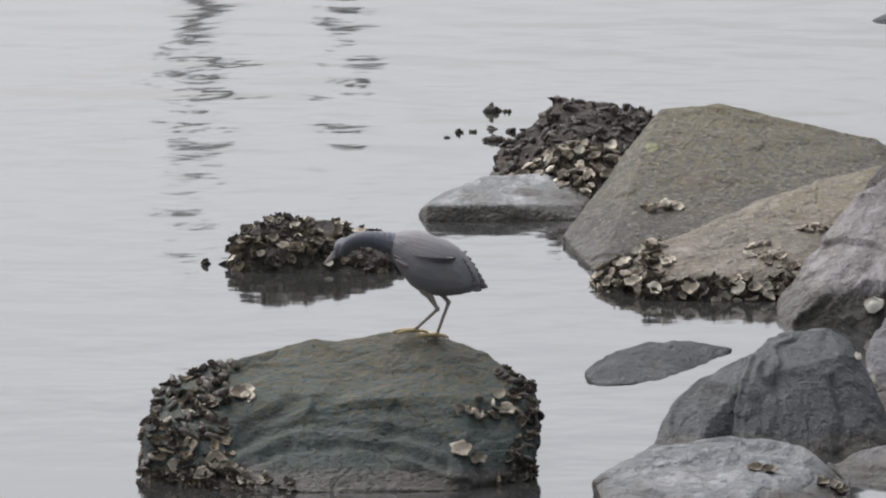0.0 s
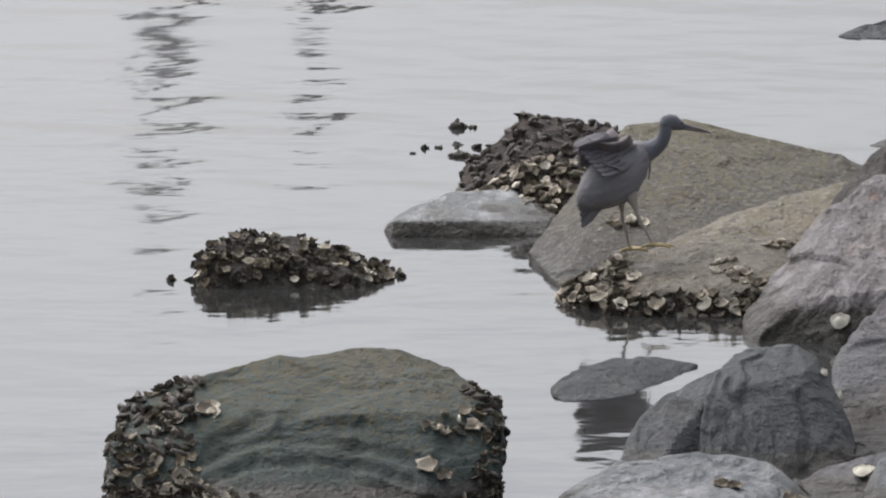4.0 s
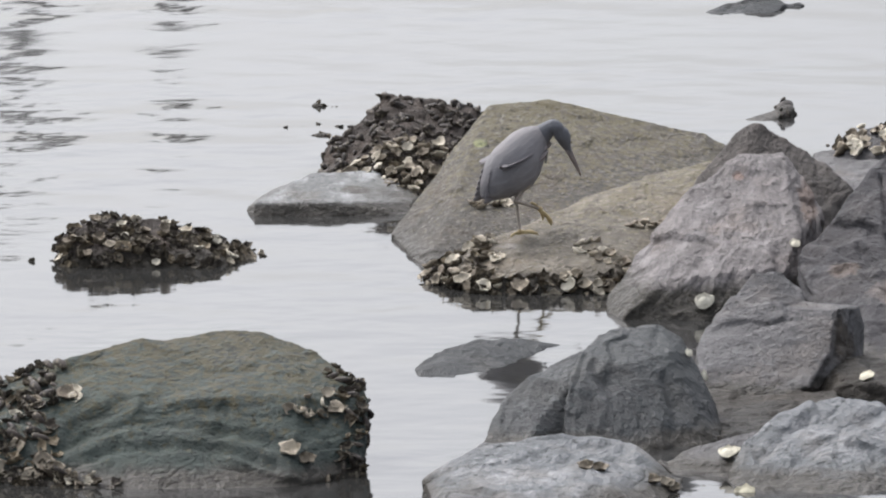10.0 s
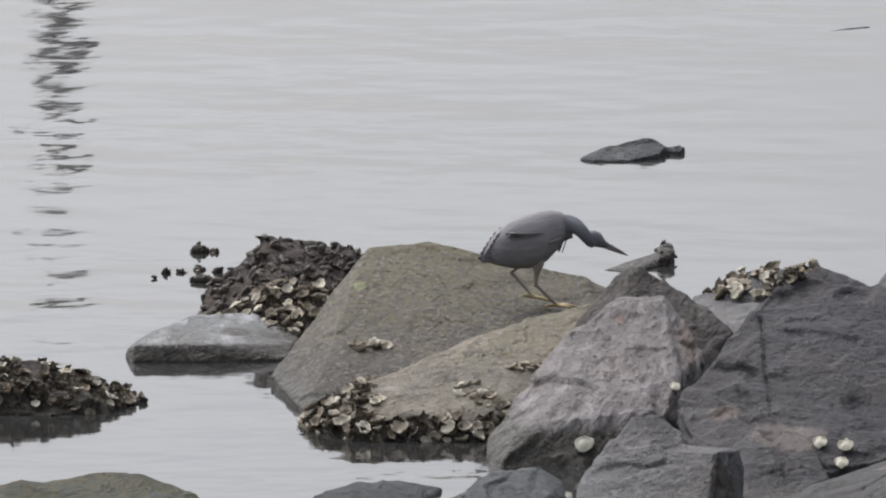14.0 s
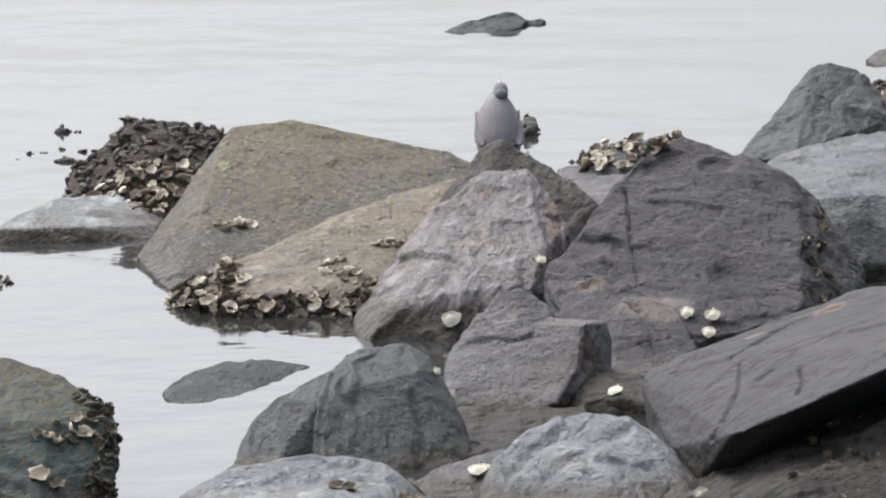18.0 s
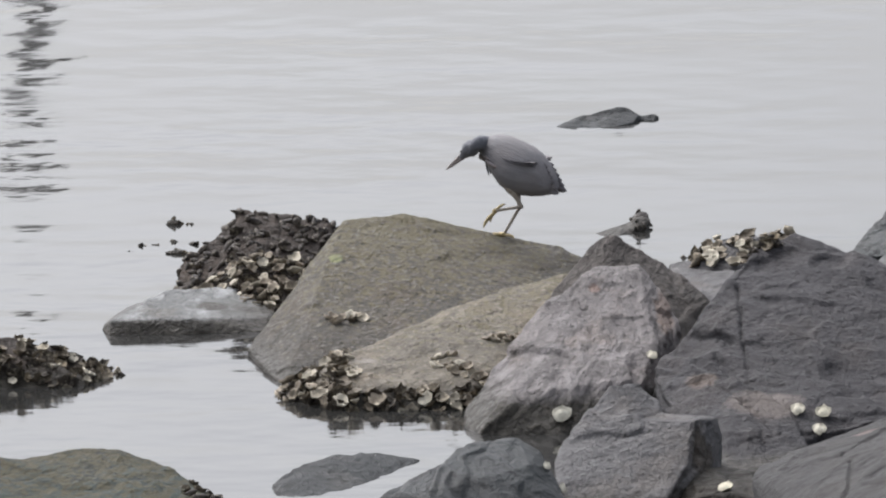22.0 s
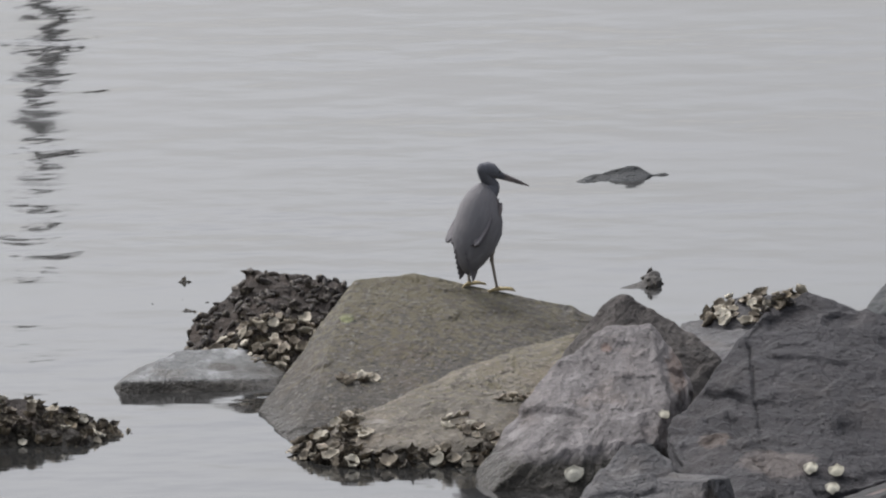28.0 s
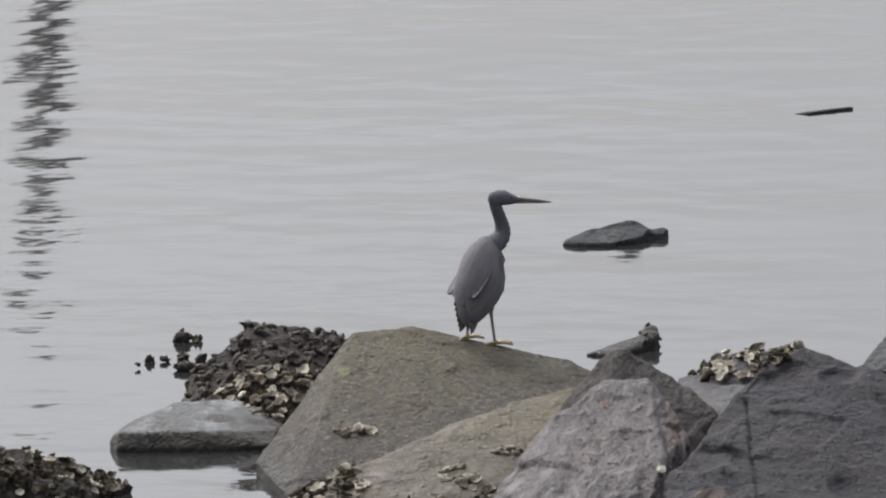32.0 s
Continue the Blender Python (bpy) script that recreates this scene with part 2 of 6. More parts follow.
def scrambled(cell, seed):
    """A number 0 to 255 for each lattice cell."""
    c = (cell.astype(np.int64) & 0xffffffff).astype(np.uint32) * SALT
    h = c[:, 0] ^ c[:, 1] ^ c[:, 2] ^ np.uint32(seed * 40503 + 17)
    h = (h ^ (h >> np.uint32(15))) * np.uint32(2654435769)
    return (h >> np.uint32(24)).astype(np.int64)


def waves(p, seed=0):
    """Smooth gradient noise at the rows of p, about -1 to 1."""
    base = np.floor(p)
    f = p - base
    u = f * f * f * (f * (f * 6 - 15) + 10)
    out = np.zeros(len(p))
    for i, j, k in itertools.product((0, 1), repeat=3):
        corner = np.array((i, j, k))
        g = GRADS[scrambled(base + corner, seed)]
        w = (u[:, 0] if i else 1 - u[:, 0]) * (u[:, 1] if j else 1 - u[:, 1]) * (u[:, 2] if k else 1 - u[:, 2])
        out += w * ((f - corner) * g).sum(axis=1)
    return out * 1.5


def facets(p, seed=0, crisp=26.0):
    """Flat chips: every lattice cell owns a tilted plane, with narrow joins between neighbours."""
    base = np.floor(p)
    total, weight = np.zeros(len(p)), np.full(len(p), 1e-12)
    for shift in itertools.product((-1, 0, 1), repeat=3):
        cell = base + np.array(shift)
        h = scrambled(cell, seed)
        d = p - cell - OFFSETS[h]
        w = np.exp(-crisp * (d * d).sum(axis=1))
        total += w * ((d * GRADS[(h * 7 + 3) & 255]).sum(axis=1) * 0.9 + GRADS[(h * 5 + 1) & 255, 0] * 0.4)
        weight += w
    return total / weight


def boulder(name, label, mat, rough, strata, blocks, bed=(0.2, -0.1, 1), cracks=(), voxel=0.006, soften=1, cuts=(), dents=(), grooves=1.0):
    """A boulder: blocks hulled from their corners, cut by planes, fused, worn, chipped into facets, split along its bedding, cracked and dented."""
    bm = bmesh.new()
    for corners in blocks:
        one = bmesh.new()
        vs = [one.verts.new(c) for c in corners]
        got = bmesh.ops.convex_hull(one, input=vs)
        loose = [v for v in got["geom_interior"] + got["geom_unused"] if isinstance(v, bmesh.types.BMVert)]
        bmesh.ops.delete(one, geom=list(set(loose)), context="VERTS")
        for at, normal in cuts:
            bmesh.ops.bisect_plane(one, geom=one.verts[:] + one.edges[:] + one.faces[:], plane_co=at, plane_no=normal, clear_outer=True)
            rest = [v.co.copy() for v in one.verts]
            one.free()
            one = bmesh.new()
            bmesh.ops.convex_hull(one, input=[one.verts.new(c) for c in rest])
        raw = bpy.data.meshes.new("raw")
        one.to_mesh(raw)
        one.free()
        bm.from_mesh(raw)
        bpy.data.meshes.remove(raw)
    rawm = bpy.data.meshes.new("raw")
    bm.to_mesh(rawm)
    bm.free()
    ob = new(name, rawm)
    md = ob.modifiers.new("fuse", "REMESH")
    md.mode, md.voxel_size = "VOXEL", voxel
    sm = ob.modifiers.new("wear", "SMOOTH")
    sm.factor, sm.iterations = 0.5, soften
    me = bpy.data.meshes.new_from_object(ob.evaluated_get(bpy.context.evaluated_depsgraph_get()))
    ob.modifiers.clear()
    ob.data = me
    me.name = name
    n = len(me.vertices)
    co, no = np.empty(n * 3), np.empty(n * 3)
    me.vertices.foreach_get("co", co)
    me.vertex_normals.foreach_get("vector", no)
    co, no = co.reshape(-1, 3), no.reshape(-1, 3)
    lean = np.array(Vector(bed).normalized())
    chip = rough * 0.6 + strata * 0.45
    warp = co + 0.03 * np.stack([waves(co * 9, k) for k in (1, 2, 3)], axis=1)
    q = warp @ lean
    flat = warp + lean * (q * 0.8)[:, None]
    push = rough * (0.35 * waves(co * 3.7, 4) + 0.28 * waves(co * 9, 5) + 0.14 * waves(co * 24, 6) + 0.09 * waves(co * 50, 16))
    push += chip * (facets(flat * 4.6, 7) + 0.35 * facets(flat * 13, 8, 18))
    # ledges: beds that rise slowly and break off sharply, in places
    for freq, size, seed in ((13, 1.0, 9), (34, 0.42, 11)):
        saw = (q * freq + 0.7 * waves(co * 3.1, seed)) % 1.0
        here = np.clip(waves(co * 3.3, seed + 1) * 2.2 + 0.35, 0, 1)
        push += strata * size * 0.8 * here * (np.minimum(saw, (1 - saw) * 7) - 0.45)
    # fine splits that run with the beds
    along = co - np.outer(co @ lean, lean)
    split = np.abs(waves(along * 3.4 + lean * (q * 21)[:, None], 13))
    here = np.clip(waves(co * 4.7, 14) * 3, 0, 1)
    push -= grooves * 0.0035 * here * np.clip(1 - split / 0.06, 0, 1)
    for line, wide, deep in [(line, 0.0048, 0.012) for line in cracks] + list(dents):
        near = np.full(n, 9.0)
        squashed = co * (1, 0.12, 1)
        for a, b in zip(line, line[1:]):
            a, b = np.array(a) * (1, 0.12, 1), np.array(b) * (1, 0.12, 1)
            u = np.clip(((squashed - a) @ (b - a)) / max(1e-9, (b - a) @ (b - a)), 0, 1)
            near = np.minimum(near, np.linalg.norm(squashed - a - u[:, None] * (b - a), axis=1))
        near = near + wide * 0.5 * waves(co * 0.25 / wide, 15)
        push -= deep * np.clip(1.2 - near / wide, 0, 1)
    me.vertices.foreach_set("co", (co + no * push[:, None]).ravel())
    me.materials.clear()
    me.materials.append(mat)
    me.shade_smooth()
    me.update()
    return tagged(ob, label, "rock")


# ---- water ----
bm = bmesh.new()
bmesh.ops.create_grid(bm, x_segments=8, y_segments=8, size=3000)
water = new("water", mesh_of(bm, "water", sea()))
tagged(water, "calm pale grey sea water with small ripples", "water", kind="structure")

def rooted(upper, foot, depth=-0.1):
    """Corners of a block: those above the water and, straight below, those of its foot."""
    return list(upper) + [(x, y, depth) for x, y in foot]


# ---- boulders: each from the corners of its blocks ----
near_rock = boulder("boulder", "mossy dark green-grey boulder standing alone in the shallow water", mossy, 0.0075, 0.009, [
    rooted([(-1.301, 30.2, 0.183), (-1.217, 30.25, 0.203), (-1.09, 30.3, 0.222), (-0.984, 30.36, 0.258), (-0.92, 30.38, 0.271), (-0.86, 30.38, 0.266), (-0.74, 30.22, 0.235), (-1.34, 29.97, 0.112),
            (-1.328, 29.85, 0.001), (-1.14, 29.75, -0.007), (-0.898, 29.72, 0.002), (-0.7, 29.74, 0.0), (-1.109, 30.05, 0.172), (-0.965, 30.02, 0.175), (-0.76, 29.98, 0.16)],
           [(-1.33, 29.86), (-1.14, 29.76), (-0.7, 29.74), (-1.3, 30.55), (-0.7, 30.6)]),
    rooted([(-0.977, 30.36, 0.244), (-0.862, 30.38, 0.262), (-0.791, 30.4, 0.281), (-0.734, 30.42, 0.289), (-0.633, 30.4, 0.286), (-0.531, 30.36, 0.264), (-0.443, 30.28, 0.232), (-0.363, 30.18, 0.198),
            (-0.345, 30.1, 0.165), (-0.375, 29.98, 0.088), (-0.365, 29.92, 0.03), (-0.898, 29.73, 0.0), (-0.546, 29.74, 0.007), (-0.94, 30.0, 0.165), (-0.68, 30.02, 0.19), (-0.51, 30.02, 0.183)],
           [(-0.9, 29.74), (-0.55, 29.75), (-0.37, 29.9), (-0.9, 30.6), (-0.42, 30.5)]),
], bed=(-0.12, -0.35, 0.93), voxel=0.0052, dents=[
    ([(-1.131, 29.9, 0.073), (-1.048, 29.95, 0.108), (-0.95, 29.98, 0.139), (-0.85, 29.97, 0.139), (-0.764, 29.95, 0.125), (-0.635, 29.93, 0.109), (-0.55, 29.92, 0.083)], 0.016, 0.011),
    ([(-1.087, 29.86, 0.045), (-0.989, 29.9, 0.082), (-0.848, 29.92, 0.094), (-0.706, 29.9, 0.082), (-0.577, 29.86, 0.05)], 0.014, 0.011),
    ([(-1.091, 29.95, 0.107), (-1.021, 29.98, 0.146), (-0.958, 30.0, 0.179)], 0.024, 0.012),
    ([(-0.9, 30.02, 0.17), (-0.78, 30.0, 0.16), (-0.7, 29.99, 0.165)], 0.018, 0.01)])
oyster_rock = boulder("boulder", "low rock crusted all over with oysters in the shallow water", crust, 0.0255, 0, [
    [(-1.234, 33.062, 0.006), (-1.202, 32.971, 0.002), (-0.938, 32.93, -0), (-0.756, 32.971, 0.002), (-0.724, 33.078, 0.014), (-1.225, 33.094, 0.058), (-1.139, 33.176, 0.076),
     (-1.101, 33.201, 0.091), (-0.961, 33.217, 0.09), (-0.835, 33.193, 0.073), (-0.756, 33.135, 0.041), (-0.94, 33.029, 0.062), (-1.126, 33.012, 0.049), (-0.8, 33.012, 0.033),
     (-1.188, 33.422, -0.082), (-0.953, 33.463, -0.082), (-0.762, 33.381, -0.082), (-1.234, 33.062, -0.13), (-1.202, 32.971, -0.13), (-0.938, 32.93, -0.13), (-0.756, 32.971, -0.13),
     (-0.724, 33.078, -0.13), (-1.225, 33.094, -0.13), (-1.139, 33.176, -0.13), (-1.101, 33.201, -0.13), (-0.961, 33.217, -0.13), (-0.835, 33.193, -0.13), (-0.756, 33.135, -0.13),
     (-0.94, 33.029, -0.13), (-1.126, 33.012, -0.13), (-0.8, 33.012, -0.13), (-1.188, 33.422, -0.13), (-0.953, 33.463, -0.13), (-0.762, 33.381, -0.13)],
    [(-1.207, 33.094, 0.066), (-1.177, 33.135, 0.091), (-1.116, 33.176, 0.108), (-1.077, 33.193, 0.107), (-1.053, 33.176, 0.084), (-1.173, 33.012, 0.049), (-1.064, 33.012, 0.049),
     (-1.185, 33.34, -0.082), (-1.075, 33.34, -0.082), (-1.207, 33.094, -0.13), (-1.177, 33.135, -0.13), (-1.053, 33.176, -0.13), (-1.173, 33.012, -0.13), (-1.064, 33.012, -0.13),
     (-1.185, 33.34, -0.13), (-1.075, 33.34, -0.13)],
    [(-0.741, 33.176, 0.037), (-0.679, 33.16, 0.008), (-0.747, 33.094, 0), (-0.678, 33.135, -0.004), (-0.727, 33.217, 0.038), (-0.714, 33.34, -0.041), (-0.741, 33.176, -0.13),
     (-0.679, 33.16, -0.13), (-0.747, 33.094, -0.13), (-0.678, 33.135, -0.13), (-0.727, 33.217, -0.13), (-0.714, 33.34, -0.13)],
])
slab_rock = boulder("boulder", "low flat pale grey slab awash in the shallow water", pale, 0.0068, 0.004, [
    [(-0.737, 33.906, 0.006), (-0.711, 33.807, -0), (-0.469, 33.807, 0), (-0.271, 33.832, -0.001), (-0.731, 33.922, 0.019), (-0.705, 33.832, 0.039), (-0.469, 33.84, 0.04),
     (-0.263, 33.906, 0.029), (-0.664, 34.037, 0.044), (-0.555, 34.217, 0.061), (-0.347, 34.299, 0.058), (-0.202, 34.299, 0.009), (-0.561, 34.545, -0.041), (-0.203, 34.545, -0.041),
     (-0.737, 33.906, -0.13), (-0.711, 33.807, -0.13), (-0.469, 33.807, -0.13), (-0.271, 33.832, -0.13), (-0.731, 33.922, -0.13), (-0.705, 33.832, -0.13), (-0.469, 33.84, -0.13),
     (-0.263, 33.906, -0.13), (-0.664, 34.037, -0.13), (-0.555, 34.217, -0.13), (-0.347, 34.299, -0.13), (-0.202, 34.299, -0.13), (-0.561, 34.545, -0.13), (-0.203, 34.545, -0.13)],
])
heap_rock = boulder("boulder", "heap of dark rock crusted with mussels and oysters", crust, 0.0289, 0, [
    [(-0.526, 34.415, 0.031), (-0.427, 34.292, 0.018), (-0.328, 34.046, -0.001), (-0.256, 33.98, -0.006), (-0.519, 34.538, 0.081), (-0.431, 34.62, 0.129), (-0.35, 34.702, 0.201),
     (-0.22, 34.702, 0.2), (-0.073, 34.743, 0.167), (-0.114, 34.538, 0.134), (-0.201, 34.21, 0.072), (-0.499, 34.784, -0.082), (-0.338, 35.03, -0.082), (-0.074, 35.03, -0.082),
     (-0.526, 34.415, -0.13), (-0.427, 34.292, -0.13), (-0.328, 34.046, -0.13), (-0.256, 33.98, -0.13), (-0.519, 34.538, -0.13), (-0.201, 34.21, -0.13), (-0.499, 34.784, -0.13),
     (-0.338, 35.03, -0.13), (-0.074, 35.03, -0.13)],
])
big_rock = boulder("boulder", "broad brown-grey lichen-speckled boulder sloping into the water", brown, 0.0076, 0.003, [
    [(-0.321, 33.433, 0.02), (-0.235, 33.023, 0.01), (-0.219, 32.892, 0.008), (-0.291, 33.524, 0.044), (-0.22, 33.729, 0.105), (-0.139, 33.893, 0.197), (-0.05, 34.016, 0.29),
     (0.006, 34.057, 0.294), (0.118, 34.098, 0.29), (0.197, 34.098, 0.269), (0.341, 34.098, 0.239), (0.452, 34.098, 0.214), (0.564, 34.098, 0.191), (0.635, 34.098, 0.154),
     (-0.035, 32.827, -0.016), (0.614, 32.909, 0.016), (-0.069, 34.549, -0.082), (0.643, 34.467, -0.082), (0.724, 33.729, 0.041), (-0.321, 33.433, -0.13), (-0.235, 33.023, -0.13),
     (-0.219, 32.892, -0.13), (-0.291, 33.524, -0.13), (-0.035, 32.827, -0.13), (0.614, 32.909, -0.13), (-0.069, 34.549, -0.13), (0.643, 34.467, -0.13), (0.724, 33.729, -0.13)],
])
ridge_rock = boulder("boulder", "grey-brown rock ridge edged with oysters at the waterline", tan, 0.0110, 0.007, [
    [(-0.211, 32.745, 0.01), (-0.149, 32.613, 0.006), (-0.065, 32.531, 0.003), (0.088, 32.515, -0), (0.278, 32.515, -0.01), (-0.219, 32.818, 0.013), (-0.079, 32.663, 0.064),
     (0.058, 32.597, 0.054), (0.274, 32.654, 0.064), (-0.063, 32.876, 0.099), (0.046, 33.023, 0.122), (0.187, 33.146, 0.134), (0.283, 33.31, 0.165), (0.409, 33.392, 0.193),
     (0.568, 33.474, 0.215), (0.661, 33.433, 0.201), (0.681, 33.023, 0.079), (0.404, 33.146, 0.111), (0.69, 33.597, -0.082), (0.012, 33.269, -0.082), (0.394, 32.613, -0.041),
     (-0.211, 32.745, -0.13), (-0.149, 32.613, -0.13), (-0.065, 32.531, -0.13), (0.088, 32.515, -0.13), (0.278, 32.515, -0.13), (-0.219, 32.818, -0.13), (-0.079, 32.663, -0.13),
     (0.058, 32.597, -0.13), (0.274, 32.654, -0.13), (-0.063, 32.876, -0.13), (0.681, 33.023, -0.13), (0.69, 33.597, -0.13), (0.012, 33.269, -0.13), (0.394, 32.613, -0.13)],
], cracks=[[(0.178, 32.968, 0.145), (0.301, 32.931, 0.133), (0.38, 32.976, 0.148)]])
tent_rock = boulder("boulder", "dark umber ridge of rock wedged behind a purple-grey boulder", umber, 0.0102, 0.008, [
    [(0.508, 33.237, 0.17), (0.565, 33.319, 0.234), (0.646, 33.401, 0.305), (0.694, 33.442, 0.326), (0.749, 33.442, 0.301), (0.88, 33.401, 0.231), (0.958, 33.319, 0.167),
     (0.888, 33.196, 0.133), (0.681, 32.991, 0.132), (0.5, 33.565, -0.041), (0.96, 33.647, -0.041), (0.554, 33.032, -0.041), (0.943, 33.073, -0.041), (0.5, 33.565, -0.13),
     (0.96, 33.647, -0.13), (0.554, 33.032, -0.13), (0.943, 33.073, -0.13)],
], bed=(-0.6, 0, 0.7))
pyramid_rock = boulder("boulder", "pointed purple-grey boulder with flaking layered faces", purple, 0.0119, 0.012, [
    [(0.275, 32.16, -0.014), (0.288, 32.11, -0.021), (0.499, 32.07, -0.052), (0.65, 32.09, -0.054), (0.277, 32.335, 0.034), (0.332, 32.14, 0.038), (0.382, 32.17, 0.082), (0.473, 32.2, 0.115), (0.59, 32.22, 0.12),
     (0.756, 32.294, 0.125), (0.309, 32.417, 0.073), (0.508, 32.745, 0.261), (0.58, 32.843, 0.299), (0.639, 32.909, 0.32), (0.753, 32.955, 0.325), (0.779, 32.9, 0.292),
     (0.867, 32.82, 0.2), (0.79, 32.48, 0.182), (0.32, 32.909, -0.082), (0.868, 33.155, -0.082), (0.846, 32.335, -0.082), (0.62, 33.237, 0.082), (0.285, 32.187, -0.13),
     (0.387, 32.171, -0.13), (0.591, 32.171, -0.13), (0.277, 32.335, -0.13), (0.374, 32.146, -0.13), (0.309, 32.417, -0.13), (0.32, 32.909, -0.13), (0.868, 33.155, -0.13),
     (0.846, 32.335, -0.13), (0.62, 33.237, -0.13)],
], bed=(-0.75, -0.2, 0.65), cracks=[[(0.34, 32.15, 0.045), (0.382, 32.17, 0.084), (0.473, 32.2, 0.117)]])
knob_rock = boulder("boulder", "blocky grey boulder with one split dark side", slate, 0.008, 0.008, [
    rooted([(0.535, 31.28, 0.153), (0.592, 31.34, 0.198), (0.647, 31.44, 0.249), (0.722, 31.47, 0.254), (0.769, 31.44, 0.21), (0.777, 31.38, 0.185), (0.64, 31.22, 0.15)],
           [(0.53, 31.25), (0.77, 31.3), (0.56, 31.6), (0.8, 31.6)]),
    rooted([(0.491, 31.15, 0.1), (0.516, 31.25, 0.141), (0.606, 31.32, 0.19), (0.777, 31.38, 0.184), (0.858, 31.36, 0.182), (0.921, 31.4, 0.168), (0.933, 31.42, 0.113), (0.925, 31.3, 0.007),
            (0.855, 31.25, 0.192), (0.838, 31.1, 0.101), (0.78, 30.98, 0.035), (0.653, 30.92, -0.009), (0.537, 30.94, 0.002), (0.496, 31.05, 0.061)],
           [(0.52, 31.02), (0.65, 30.98), (0.8, 31.1), (0.92, 31.3), (0.56, 31.6), (0.93, 31.6)]),
], bed=(0.1, -0.2, 1), voxel=0.005, dents=[([(0.9, 31.32, 0.16), (0.9, 31.24, 0.09), (0.88, 31.18, 0.04)], 0.007, 0.012), ([(0.872, 31.27, 0.18), (0.868, 31.19, 0.11), (0.85, 31.1, 0.05)], 0.006, 0.009)])
front_rock = boulder("boulder", "smooth dark blue-grey boulder at the edge of the shallows", bluegrey, 0.0085, 0.007, [
    rooted([(-0.064, 30.25, 0.018), (-0.046, 30.33, 0.058), (-0.002, 30.43, 0.111), (0.056, 30.5, 0.156), (0.151, 30.58, 0.19), (0.224, 30.64, 0.203), (0.178, 30.47, 0.162), (0.154, 30.36, 0.09),
            (0.16, 30.3, 0.03), (0.038, 30.2, 0.023)], [(-0.06, 30.24), (0.04, 30.19), (0.16, 30.28), (0.05, 30.75), (0.24, 30.85)]),
    rooted([(0.187, 30.52, 0.205), (0.235, 30.64, 0.232), (0.305, 30.7, 0.243), (0.399, 30.71, 0.247), (0.451, 30.68, 0.217), (0.492, 30.6, 0.158), (0.522, 30.52, 0.084), (0.541, 30.42, 0.029),
            (0.526, 30.3, -0.006), (0.164, 30.4, 0.168), (0.147, 30.3, 0.085), (0.152, 30.22, 0.025), (0.35, 30.18, -0.013), (0.418, 30.55, 0.2)],
           [(0.15, 30.2), (0.35, 30.16), (0.54, 30.35), (0.23, 30.9), (0.54, 30.9)]),
], bed=(0.75, -0.3, 0.5), voxel=0.005, dents=[([(0.222, 30.5, 0.18), (0.244, 30.48, 0.155), (0.266, 30.46, 0.135)], 0.016, 0.016), ([(0.2, 30.5, 0.2), (0.172, 30.42, 0.14), (0.158, 30.34, 0.08), (0.165, 30.3, 0.03)], 0.01, 0.006),
                                              ([(0.4, 30.5, 0.15), (0.43, 30.42, 0.08), (0.42, 30.36, 0.03)], 0.014, 0.007)])
low_rock = boulder("boulder", "low smooth pale blue-grey rock beside the water", blue, 0.0102, 0.008, [
    [(-0.208, 29.711, 0.033), (-0.165, 29.752, 0.056), (-0.067, 29.875, 0.088), (0.074, 29.916, 0.099), (0.216, 29.957, 0.1), (0.286, 29.957, 0.096), (0.341, 29.875, 0.075),
     (0.437, 29.793, 0.02), (0.213, 29.711, 0.082), (0.431, 29.465, -0.03), (0.152, 29.219, 0.022), (-0.165, 29.219, 0.028), (0.01, 30.162, -0.082), (0.393, 30.162, -0.082),
     (-0.208, 29.711, -0.13), (-0.165, 29.752, -0.13), (-0.067, 29.875, -0.13), (0.074, 29.916, -0.13), (0.286, 29.957, -0.13), (0.341, 29.875, -0.13), (0.437, 29.793, -0.13),
     (0.213, 29.711, -0.13), (0.431, 29.465, -0.13), (0.152, 29.219, -0.13), (-0.165, 29.219, -0.13), (0.01, 30.162, -0.13), (0.393, 30.162, -0.13)],
], bed=(-0.2, -0.3, 0.9), voxel=0.005, dents=[([(0.128, 29.75, 0.065), (0.164, 29.8, 0.088), (0.221, 29.87, 0.102), (0.29, 29.86, 0.095)], 0.02, 0.014), ([(0.2, 29.75, 0.07), (0.3, 29.78, 0.08)], 0.02, 0.012)])
